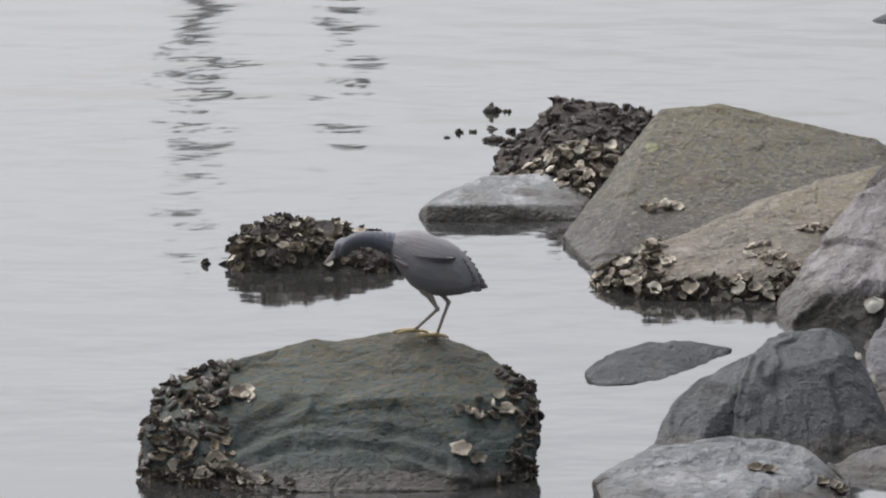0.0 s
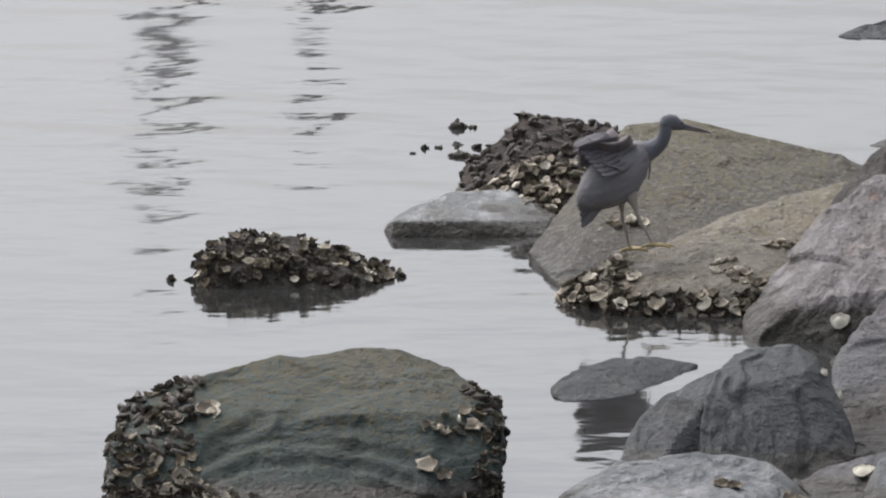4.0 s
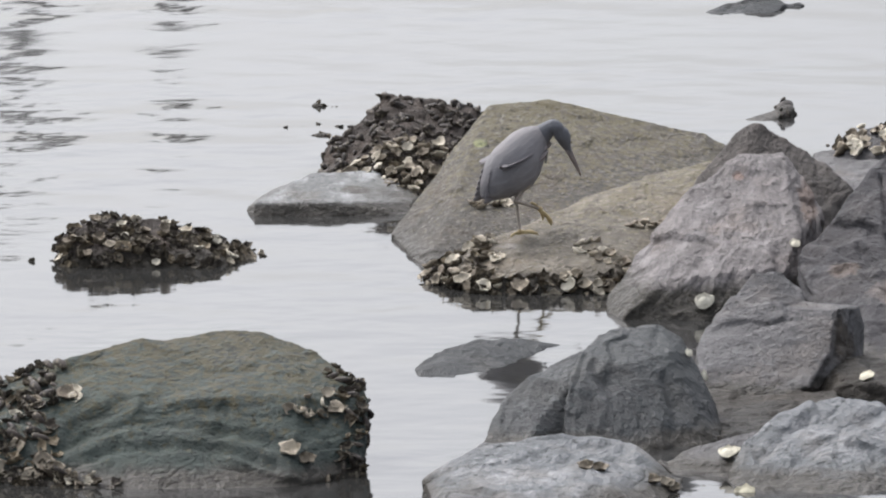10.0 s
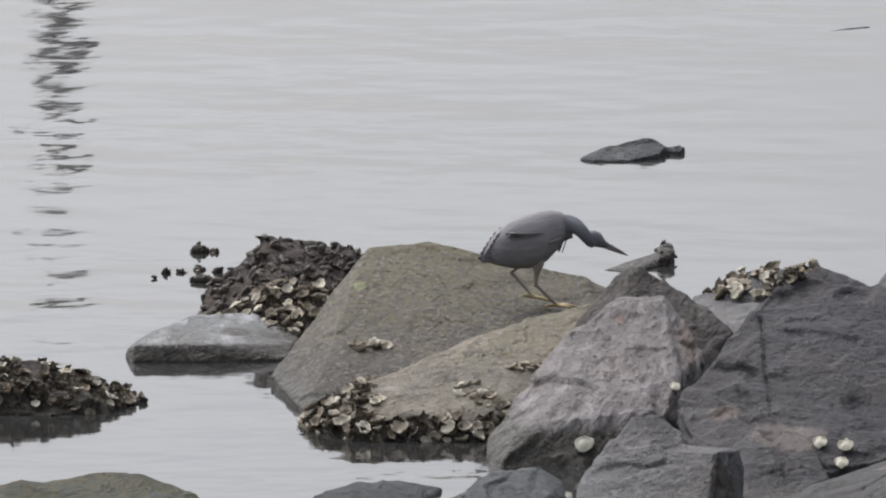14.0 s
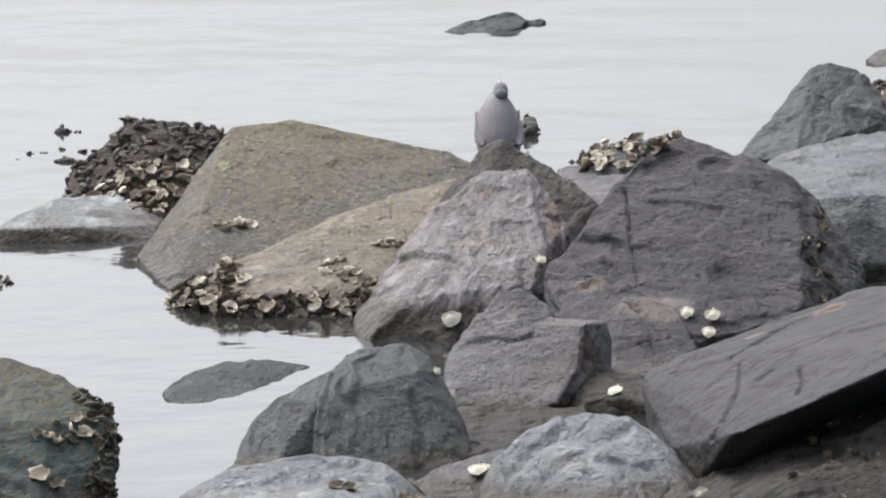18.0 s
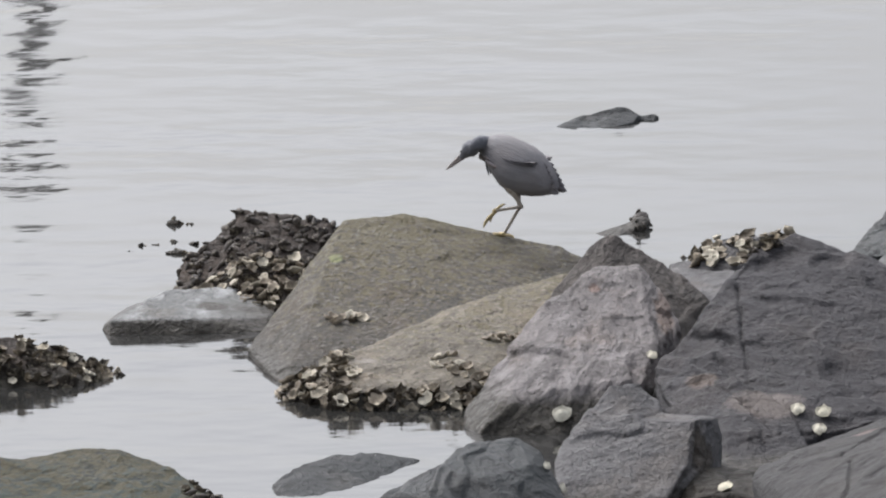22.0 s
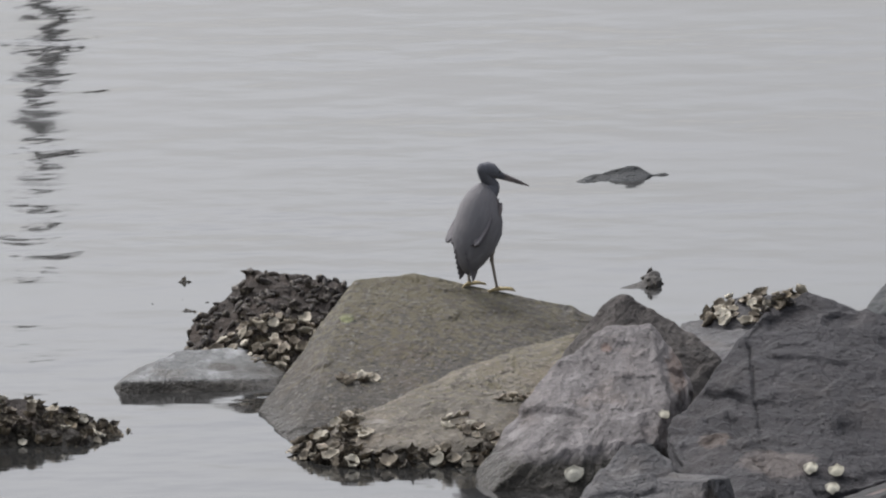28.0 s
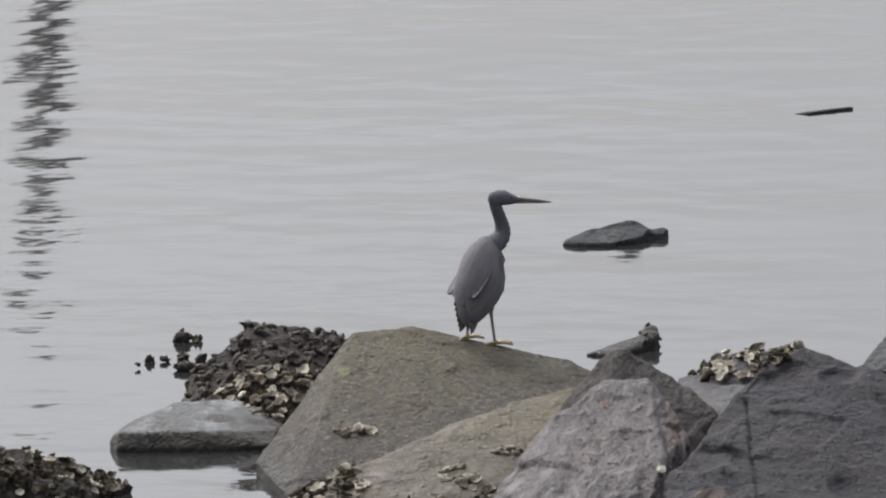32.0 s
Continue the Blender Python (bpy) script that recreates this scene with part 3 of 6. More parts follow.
block_rock = boulder("boulder", "rounded pale blue-grey rock with white streaks", blue, 0.0119, 0.006, [
    [(0.551, 29.875, 0.017), (0.596, 29.957, 0.083), (0.685, 30.08, 0.127), (0.786, 30.162, 0.153), (0.873, 30.203, 0.157), (0.937, 30.203, 0.143), (0.998, 30.162, 0.084),
     (1.046, 30.121, 0.045), (1.12, 30.039, -0.003), (1.187, 29.957, -0.054), (0.781, 29.998, 0.09), (0.571, 29.547, -0.049), (1.173, 29.629, -0.076), (0.875, 29.465, -0.039),
     (0.654, 30.449, -0.082), (1.155, 30.449, -0.082), (0.551, 29.875, -0.13), (0.596, 29.957, -0.13), (0.998, 30.162, -0.13), (1.046, 30.121, -0.13), (1.12, 30.039, -0.13),
     (1.187, 29.957, -0.13), (0.781, 29.998, -0.13), (0.571, 29.547, -0.13), (1.173, 29.629, -0.13), (0.875, 29.465, -0.13), (0.654, 30.449, -0.13), (1.155, 30.449, -0.13)],
], bed=(-0.45, -0.2, 0.85), voxel=0.005, dents=[([(0.778, 30.17, 0.142), (0.8, 30.12, 0.125), (0.83, 30.13, 0.13)], 0.008, 0.012), ([(0.76, 30.1, 0.12), (0.7, 29.98, 0.095), (0.628, 29.85, 0.06)], 0.012, 0.01),
                                                ([(0.94, 30.12, 0.12), (0.84, 30.0, 0.1), (0.72, 29.82, 0.06)], 0.012, 0.009), ([(1.02, 30.05, 0.05), (0.92, 29.9, 0.05)], 0.012, 0.009)])
wedge_rock = boulder("boulder", "flat grey rock wedged between two boulders", slate, 0.0102, 0.006, [
    [(0.379, 29.998, 0.025), (0.442, 30.039, 0.042), (0.586, 30.121, 0.073), (0.643, 30.162, 0.076), (0.68, 29.957, 0.027), (0.465, 29.793, -0.009), (0.631, 29.711, -0.039),
     (0.511, 30.449, -0.082), (0.697, 30.449, -0.082), (0.379, 29.998, -0.13), (0.442, 30.039, -0.13), (0.586, 30.121, -0.13), (0.643, 30.162, -0.13), (0.68, 29.957, -0.13),
     (0.465, 29.793, -0.13), (0.631, 29.711, -0.13), (0.511, 30.449, -0.13), (0.697, 30.449, -0.13)],
])
dark_rock = boulder("boulder", "large dark slate-grey boulder with a vertical crack", dark, 0.0119, 0.014, [
    [(0.783, 32.171, 0.146), (0.813, 32.253, 0.2), (0.928, 32.376, 0.32), (1.03, 32.54, 0.387), (1.107, 32.663, 0.434), (1.177, 32.704, 0.454), (1.246, 32.704, 0.434),
     (1.321, 32.663, 0.387), (1.455, 32.57, 0.357), (1.477, 32.48, 0.32), (1.532, 32.62, 0.258), (1.607, 32.5, 0.16), (1.652, 32.42, 0.118), (1.647, 32.28, 0.07), (1.452, 31.9, 0.135), (1.472, 32.2, 0.25), (1.022, 32.072, 0.189), (1.213, 31.966, 0.142), (0.833, 32.991, -0.082), (1.674, 33.073, -0.082), (0.811, 32.13, -0.082),
     (1.59, 32.1, 0), (1.04, 31.78, 0.1), (1.17, 31.68, 0.08), (1.3, 31.72, 0.09), (1.45, 31.82, 0.115), (1.17, 31.6, -0.1), (1.35, 31.65, -0.1), (1.659, 32.171, -0.13), (1.45, 31.8, -0.13), (0.833, 32.991, -0.13), (1.674, 33.073, -0.13), (0.811, 32.13, -0.13), (1.62, 32.007, -0.13)],
    [(0.786, 32.154, 0.148), (0.838, 31.966, 0.149), (0.987, 31.925, 0.184), (1.13, 31.761, 0.119), (1.168, 31.597, 0.056), (1.039, 31.351, -0.002), (0.936, 31.351, -0),
     (0.819, 31.843, 0.11), (0.812, 32.171, -0.082), (1.144, 32.171, -0.082), (1.201, 31.679, -0.082), (1.168, 31.597, -0.13), (1.039, 31.351, -0.13), (0.936, 31.351, -0.13),
     (0.812, 32.171, -0.13), (1.144, 32.171, -0.13), (1.201, 31.679, -0.13)],
], bed=(0.15, -0.1, 1), cracks=[[(1.01, 32.44, 0.348), (1.016, 32.27, 0.291), (1.013, 32.2, 0.255), (1.02, 32.12, 0.225), (1.022, 31.95, 0.147), (1.04, 31.75, 0.105), (1.049, 31.6, 0.071)], [(0.921, 31.97, 0.168), (0.992, 31.835, 0.152), (1.074, 31.645, 0.093)]])
leaning_rock = boulder("boulder", "thick grey slab leaning over a dark hollow, edged in rust", leaning, 0.0068, 0.006, [
    [(0.989, 30.777, 0.129), (1.009, 30.859, 0.139), (1.143, 30.941, 0.166), (1.249, 31.023, 0.19), (1.397, 31.064, 0.236), (1.546, 31.105, 0.285), (1.753, 31.146, 0.319),
     (1.799, 30.941, 0.309), (1.042, 30.203, 0.054), (1.183, 29.793, 0.16), (1.358, 29.629, 0.261), (1.554, 29.629, 0.34), (1.722, 29.629, 0.424), (0.997, 30.736, 0.11),
     (1.08, 31.187, 0.041), (1.763, 31.351, 0.082), (1.75, 31.105, 0.082), (1.07, 30.9, -0.016), (1.042, 30.203, -0.13), (1.08, 31.187, -0.13), (1.763, 31.351, -0.13),
     (1.75, 31.105, -0.13), (1.07, 30.9, -0.13)],
], bed=(-0.34, -0.1, 0.94), cracks=[[(1.229, 30.416, 0.229), (1.207, 30.12, 0.209), (1.169, 29.975, 0.165), (1.135, 29.941, 0.122)], [(0.998, 30.739, 0.129), (1.071, 30.75, 0.158), (1.138, 30.788, 0.178), (1.176, 30.757, 0.192)], [(1.039, 30.682, 0.145), (1.209, 30.558, 0.215), (1.351, 30.824, 0.24), (1.518, 30.926, 0.284)], [(1.364, 30.055, 0.275), (1.364, 29.938, 0.269), (1.347, 29.816, 0.261)]])
flat_rock = boulder("boulder", "flat grey rock with oysters along its far edge", slate, 0.0085, 0.004, [
    [(0.874, 34.057, 0.143), (0.915, 34.098, 0.146), (1.075, 34.098, 0.146), (1.185, 34.057, 0.138), (0.978, 33.565, 0.118), (0.888, 33.729, 0.132), (1.202, 33.647, 0.14),
     (0.868, 34.385, -0.041), (1.223, 34.385, -0.041), (0.874, 33.401, 0), (0.868, 34.385, -0.13), (1.223, 34.385, -0.13), (0.874, 33.401, -0.13)],
    [(0.943, 34.057, 0.158), (0.971, 34.098, 0.19), (1.028, 34.122, 0.203), (1.075, 34.098, 0.195), (1.139, 34.098, 0.174), (1.179, 34.098, 0.204), (1.221, 34.139, 0.211),
     (1.238, 33.975, 0.15), (0.959, 33.975, 0.155), (1.085, 33.934, 0.153), (0.96, 34.221, 0.041), (1.233, 34.221, 0.041), (0.96, 34.221, -0.13), (1.233, 34.221, -0.13)],
])
peak_rock = boulder("boulder", "tall pointed blue-grey boulder", bluegrey, 0.0119, 0.012, [
    [(1.374, 33.975, 0.169), (1.461, 34.139, 0.213), (1.54, 34.262, 0.301), (1.604, 34.344, 0.377), (1.651, 34.385, 0.384), (1.731, 34.385, 0.358), (1.793, 34.344, 0.308),
     (1.814, 34.139, 0.251), (1.661, 33.975, 0.239), (1.702, 34.139, 0.277), (1.526, 33.811, 0.204), (1.381, 34.303, -0.082), (1.843, 34.795, -0.082), (1.822, 33.811, -0.082),
     (1.381, 34.303, -0.13), (1.843, 34.795, -0.13), (1.822, 33.811, -0.13)],
], bed=(-0.6, 0, 0.7))
shelf_rock = boulder("boulder", "rock crusted with oysters behind a pointed boulder", crust, 0.014, 0, [
    rooted([(1.806, 34.9, 0.239), (1.836, 34.95, 0.251), (1.899, 34.95, 0.243), (1.961, 34.9, 0.219), (1.786, 34.7, 0.205), (1.783, 34.5, 0.171), (1.872, 34.5, 0.177), (1.959, 34.6, 0.151)], [(1.78, 34.6), (2.01, 34.6), (1.78, 35.2), (2.01, 35.2)]),
])
paleslab_rock = boulder("boulder", "pale blue-grey slab with one dark broken face", slabby, 0.0085, 0.006, [
    [(1.431, 33.647, 0.213), (1.522, 33.729, 0.236), (1.653, 33.811, 0.253), (1.848, 33.893, 0.273), (1.873, 33.237, 0.211), (1.759, 33.155, 0.203), (1.646, 33.073, 0.211),
     (1.543, 33.032, 0.21), (1.864, 33.114, 0.058), (1.634, 32.868, 0.057), (1.729, 32.909, 0.048), (1.448, 33.975, -0.082), (1.916, 34.057, -0.082), (1.865, 33.155, -0.082),
     (1.864, 33.114, -0.13), (1.634, 32.868, -0.13), (1.729, 32.909, -0.13), (1.448, 33.975, -0.13), (1.916, 34.057, -0.13), (1.865, 33.155, -0.13)],
], bed=(-0.5, -0.3, 0.8))
awash_rock = boulder("boulder", "flat dark rock barely breaking the water", damp, 0.0085, 0.004, [
    [(-0.244, 31.395, 0.009), (-0.235, 31.313, 0.009), (-0.207, 31.214, -0), (-0.119, 31.239, 0.002), (-0.015, 31.337, -0.002), (0.08, 31.53, -0.006), (0.149, 31.747, 0.006),
     (0.03, 31.72, 0.034), (-0.076, 31.624, 0.044), (-0.187, 31.526, 0.025), (-0.217, 31.46, 0.016), (-0.045, 31.542, 0.029), (-0.195, 31.665, -0.041), (0.151, 31.911, -0.041),
     (-0.244, 31.395, -0.13), (-0.235, 31.313, -0.13), (-0.207, 31.214, -0.13), (-0.119, 31.239, -0.13), (-0.015, 31.337, -0.13), (0.104, 31.559, -0.13), (0.149, 31.747, -0.13),
     (0.014, 31.723, -0.13), (-0.076, 31.624, -0.13), (-0.187, 31.526, -0.13), (-0.217, 31.46, -0.13), (-0.045, 31.542, -0.13), (-0.195, 31.665, -0.13), (0.151, 31.911, -0.13)],
])
wettip_rock = boulder("boulder", "wet grey rock tip rising from the water", slate, 0.0119, 0, [
    [(0.632, 35.432, -0.003), (0.723, 35.391, 0.003), (0.834, 35.53, -0.002), (0.7, 35.497, 0.002), (0.734, 35.546, 0.01), (0.786, 35.596, 0.02), (0.819, 35.612, 0.028),
     (0.843, 35.563, 0.02), (0.695, 35.678, -0.041), (0.831, 35.76, -0.041), (0.632, 35.432, -0.13), (0.723, 35.391, -0.13), (0.834, 35.53, -0.13), (0.7, 35.497, -0.13),
     (0.734, 35.546, -0.13), (0.786, 35.596, -0.13), (0.819, 35.612, -0.13), (0.843, 35.563, -0.13), (0.695, 35.678, -0.13), (0.831, 35.76, -0.13)],
    [(0.806, 35.514, 0.021), (0.801, 35.596, 0.038), (0.821, 35.612, 0.049), (0.844, 35.612, 0.046), (0.855, 35.563, 0.026), (0.839, 35.53, 0.011), (0.831, 35.76, -0.016),
     (0.806, 35.514, -0.13), (0.801, 35.596, -0.13), (0.821, 35.612, -0.13), (0.844, 35.612, -0.13), (0.855, 35.563, -0.13), (0.839, 35.53, -0.13), (0.831, 35.76, -0.13)],
])
far_rock = boulder("boulder", "long low wet rock awash in open water", damp, 0.009, 0, [
    [(0.607, 37.598, -0.003), (0.64, 37.648, 0.006), (0.679, 37.689, 0.019), (0.737, 37.73, 0.027), (0.799, 37.746, 0.041), (0.84, 37.746, 0.042), (0.881, 37.713, 0.024),
     (0.851, 37.631, 0.011), (0.751, 37.549, 0.002), (0.646, 37.566, 0), (0.687, 37.894, -0.041), (0.865, 37.935, -0.041), (0.607, 37.598, -0.13), (0.64, 37.648, -0.13),
     (0.679, 37.689, -0.13), (0.737, 37.73, -0.13), (0.799, 37.746, -0.13), (0.84, 37.746, -0.13), (0.881, 37.713, -0.13), (0.851, 37.631, -0.13), (0.751, 37.549, -0.13),
     (0.646, 37.566, -0.13), (0.687, 37.894, -0.13), (0.865, 37.935, -0.13)],
    [(0.864, 37.73, 0.013), (0.893, 37.746, 0.015), (0.918, 37.754, 0.02), (0.937, 37.746, 0.015), (0.924, 37.713, 0.01), (0.874, 37.713, 0.004), (0.913, 37.828, -0.016),
     (0.864, 37.73, -0.13), (0.893, 37.746, -0.13), (0.918, 37.754, -0.13), (0.937, 37.746, -0.13), (0.924, 37.713, -0.13), (0.874, 37.713, -0.13), (0.913, 37.828, -0.13)],
])
thin_rock = boulder("boulder", "thin wet rock edge just above the water", damp, 0.0034, 0, [
    [(1.413, 40.473, -0.007), (1.473, 40.456, 0.001), (1.566, 40.522, 0), (1.605, 40.555, 0.005), (1.629, 40.571, 0.006), (1.542, 40.538, 0.002), (1.466, 40.514, -0.003),
     (1.497, 40.596, -0.025), (1.574, 40.637, -0.025), (1.413, 40.473, -0.13), (1.473, 40.456, -0.13), (1.566, 40.522, -0.13), (1.605, 40.555, -0.13), (1.629, 40.571, -0.13),
     (1.542, 40.538, -0.13), (1.466, 40.514, -0.13), (1.497, 40.596, -0.13), (1.574, 40.637, -0.13)],
])
thin_rock.location.z = -0.006
edge_rock = boulder("boulder", "low blue-grey rock in open water", bluegrey, 0.0085, 0, [
    [(1.888, 36.81, 0.013), (1.927, 36.892, 0.027), (1.984, 36.974, 0.028), (2.053, 36.974, 0.016), (2.061, 36.81, -0.003), (1.97, 36.728, -0.001), (1.91, 36.728, 0.004),
     (1.94, 37.138, -0.041), (2.066, 37.22, -0.041), (1.888, 36.81, -0.13), (1.927, 36.892, -0.13), (1.984, 36.974, -0.13), (2.053, 36.974, -0.13), (2.061, 36.81, -0.13),
     (1.97, 36.728, -0.13), (1.91, 36.728, -0.13), (1.94, 37.138, -0.13), (2.066, 37.22, -0.13)],
])
# added filler: its near-black colour stands in for shade under the slab
hollow_rock = boulder("boulder", "near-black rock added in the hollow under a leaning slab, coloured for its shade", hollowed, 0.0213, 0.01, [
    [(1.098, 30.859, 0.025), (1.837, 30.6, 0.2), (1.74, 29.95, 0.27), (1.45, 29.9, 0.16), (1.22, 29.9, 0.05), (1.08, 29.957, 0), (1.131, 29.465, 0.016), (1.74, 29.465, 0.016), (1.091, 29.137, 0), (1.721, 29.137, 0),
     (1.088, 29.055, -0.082), (1.716, 29.055, -0.082), (1.101, 30.941, -0.082), (1.842, 31.187, -0.082), (1.098, 30.859, -0.13), (1.837, 31.105, -0.13), (1.08, 29.957, -0.13),
     (1.131, 29.465, -0.13), (1.74, 29.465, -0.13), (1.091, 29.137, -0.13), (1.721, 29.137, -0.13), (1.088, 29.055, -0.13), (1.716, 29.055, -0.13), (1.101, 30.941, -0.13),
     (1.842, 31.187, -0.13)],
])
# gap filler: wet rock with the shade between the boulders in its colour
sill_rock = boulder("boulder", "wet rock filling the gap between boulders, blackened for the gap's shade", wet_gap_shade, 0.0170, 0.01, [
    [(0.575, 31.679, 0.056), (0.822, 31.433, 0.065), (1.005, 31.187, 0.064), (1.025, 30.941, 0.035), (0.896, 30.982, 0.045), (0.612, 31.351, 0.038), (0.582, 32.007, -0.082),
     (1.053, 31.679, -0.082), (0.982, 30.859, -0.082), (0.566, 31.105, -0.082), (0.575, 31.679, -0.13), (0.822, 31.433, -0.13), (1.005, 31.187, -0.13), (1.025, 30.941, -0.13),
     (0.896, 30.982, -0.13), (0.612, 31.351, -0.13), (0.582, 32.007, -0.13), (1.053, 31.679, -0.13), (0.982, 30.859, -0.13), (0.566, 31.105, -0.13)],
    [(0.521, 31.023, 0.02), (0.856, 31.023, 0.02), (0.524, 30.367, 0.012), (0.838, 30.367, 0.012), (0.522, 31.105, -0.082), (0.858, 31.105, -0.082), (0.522, 30.285, -0.082),
     (0.835, 30.285, -0.082), (0.521, 31.023, -0.13), (0.856, 31.023, -0.13), (0.524, 30.367, -0.13), (0.838, 30.367, -0.13), (0.522, 31.105, -0.13), (0.858, 31.105, -0.13),
     (0.522, 30.285, -0.13), (0.835, 30.285, -0.13)],
])
small_rock = boulder("boulder", "broken purple-brown stone in the hollow", purple, 0.0102, 0.01, [
    [(1.495, 30.367, 0.131), (1.566, 30.408, 0.144), (1.68, 30.408, 0.157), (1.696, 30.203, 0.035), (1.523, 30.162, 0.038), (1.492, 30.244, 0.074), (1.545, 30.531, -0.082),
     (1.717, 30.531, -0.082), (1.696, 30.203, -0.13), (1.523, 30.162, -0.13), (1.492, 30.244, -0.13), (1.545, 30.531, -0.13), (1.717, 30.531, -0.13)],
])


# ---- the heron ----
def plumage(name, base, other, scale=60.0, gloss=0.75):
    m, n, l, p = material(name)
    v = stretched(n, l, 0.2, 1.0, 1.0)
    fine = noise_node(n, l, v, scale, 5, 0.6)
    broad = noise_node(n, l, stretched(n, l, 1, 1, 1), 11.0, 4, 0.6)
    colour = mix(n, l, ramp(n, l, broad, 0.42, 0.62), base, other)
    colour = mix(n, l, ramp(n, l, fine, 0.5, 0.75), colour, tuple(c * 1.35 for c in base))
    l.new(colour, p.inputs["Base Color"])
    p.inputs["Roughness"].default_value, p.inputs["Specular IOR Level"].default_value = gloss, 0.2
    b = n.new("ShaderNodeBump")
    b.inputs["Strength"].default_value, b.inputs["Distance"].default_value = 0.7, 0.006
    l.new(fine, b.inputs["Height"])
    l.new(b.outputs[0], p.inputs["Normal"])
    return m


grey_down = plumage("slate_grey_plumage", (0.148, 0.145, 0.15), (0.172, 0.163, 0.165))
wing_grey = plumage("brown_grey_wing_plumage", (0.142, 0.134, 0.138), (0.19, 0.15, 0.134))
blue_down = plumage("blue_grey_neck_plumage", (0.1, 0.104, 0.116), (0.118, 0.121, 0.132))
flight_grey = plumage("dark_flight_feathers", (0.125, 0.12, 0.127), (0.15, 0.139, 0.142))
bill_horn = plumage("horn_coloured_bill", (0.17, 0.153, 0.148), (0.22, 0.19, 0.175), 80, 0.4)
leg_skin = plumage("olive_leg_skin", (0.2, 0.175, 0.15), (0.24, 0.21, 0.17), 90, 0.5)
toe_skin = plumage("yellow_toe_skin", (0.3, 0.24, 0.12), (0.36, 0.28, 0.14), 90, 0.5)
eye_gloss = plumage("dark_eye", (0.03, 0.025, 0.01), (0.03, 0.025, 0.01), 90, 0.1)


def loft(rings, sides=20):
    """A closed skin through rings of (x, z centre, half width, half height) along x."""
    bm = bmesh.new()
    loops = []
    for x, zc, hw, hh in rings:
        loops.append([bm.verts.new((x, hw * math.cos(2 * math.pi * k / sides), zc + hh * math.sin(2 * math.pi * k / sides))) for k in range(sides)])
    for a, b in zip(loops, loops[1:]):
        for k in range(sides):
            bm.faces.new((a[k], a[(k + 1) % sides], b[(k + 1) % sides], b[k]))
    bm.faces.new(loops[0])
    bm.faces.new(loops[-1][::-1])
    bmesh.ops.recalc_face_normals(bm, faces=bm.faces[:])
    return bm


def feather(length, width, curve=0.06):
    """One cambered feather along +x, its quill at the origin."""
    bm = bmesh.new()
    rows = []
    for k, (u, w) in enumerate(((0, 0.35), (0.25, 0.9), (0.55, 1.0), (0.82, 0.8), (0.95, 0.45), (1.0, 0.1))):
        z = -curve * length * u * u
        rows.append([bm.verts.new((u * length, s * w * width / 2, z - abs(s) * width * 0.08)) for s in (-1, 0, 1)])
    for a, b in zip(rows, rows[1:]):
        for k in (0, 1):
            bm.faces.new((a[k], a[k + 1], b[k + 1], b[k]))
    ext = bmesh.ops.extrude_face_region(bm, geom=bm.faces[:])
    bmesh.ops.translate(bm, verts=[v for v in ext["geom"] if isinstance(v, bmesh.types.BMVert)], vec=(0, 0, -0.0012))
    bmesh.ops.recalc_face_normals(bm, faces=bm.faces[:])
    return bm


def covert_sheet(span, chord, side):
    """The padded leading part of a wing panel: span along +x, trailing edge towards side * y."""
    bm = bmesh.new()
    grid = []
    for i in range(9):
        u = i / 8
        row = []
        for j in range(7):
            w = j / 6
            thick = 0.007 * math.sqrt(max(0.0, w)) * (1 - w) * 2 + 0.0008
            z = 0.012 * math.sin(math.pi * w) - 0.02 * w * w
            y = side * (w * chord * (1 - 0.1 * math.cos(7 * u)) - 0.012)
            row.append((bm.verts.new((u * span * 1.08 - 0.006, y, z + thick)), bm.verts.new((u * span * 1.08 - 0.006, y, z - thick * 0.6))))
        grid.append(row)
    for i in range(8):
        for j in range(6):
            for k in (0, 1):
                q = (grid[i][j][k], grid[i + 1][j][k], grid[i + 1][j + 1][k], grid[i][j + 1][k])
                bm.faces.new(q if k == 0 else q[::-1])
    for i in range(8):
        for j in (0, 6):
            bm.faces.new((grid[i][j][0], grid[i][j][1], grid[i + 1][j][1], grid[i + 1][j][0]))
    for j in range(6):
        for i in (0, 8):
            bm.faces.new((grid[i][j][0], grid[i][j + 1][0], grid[i][j + 1][1], grid[i][j][1]))
    bmesh.ops.recalc_face_normals(bm, faces=bm.faces[:])
    return bm


def frame_of(x, z):
    """A turn whose x axis lies along x and whose z axis is as near as can be to z."""
    x = Vector(x).normalized()
    y = Vector(z).cross(x).normalized()
    return Matrix((x, y, x.cross(y))).transposed()


ARM, FORE, TIP = 0.09, 0.11, 0.10
THIGH, SHANK = 0.086, 0.088
heron = tagged(new("heron"), "slate-grey reef heron with a long pale bill, moving over the rocks", "bird")
limbs = {}

BODY = [(0.1141, 0.0283, 0.0068, 0.0103), (0.1058, 0.0293, 0.0185, 0.0246), (0.0874, 0.0248, 0.0365, 0.0420), (0.0644, 0.0168, 0.0494, 0.0575), (0.0322, 0.0052, 0.0613, 0.0718), (0.0000, -0.0040, 0.0652, 0.0759), (-0.0335, -0.0057, 0.0632, 0.0728), (-0.0670, -0.0088, 0.0553, 0.0636), (-0.0963, -0.0143, 0.0424, 0.0492), (-0.1214, -0.0214, 0.0277, 0.0308), (-0.1381, -0.0276, 0.0108, 0.0112)]
body = part("body", loft(BODY, 26), grey_down, heron, "plump slate-grey body")
limbs["body"] = body
tail_feather = mesh_of(feather(0.07, 0.03), "tail_feather", flight_grey)
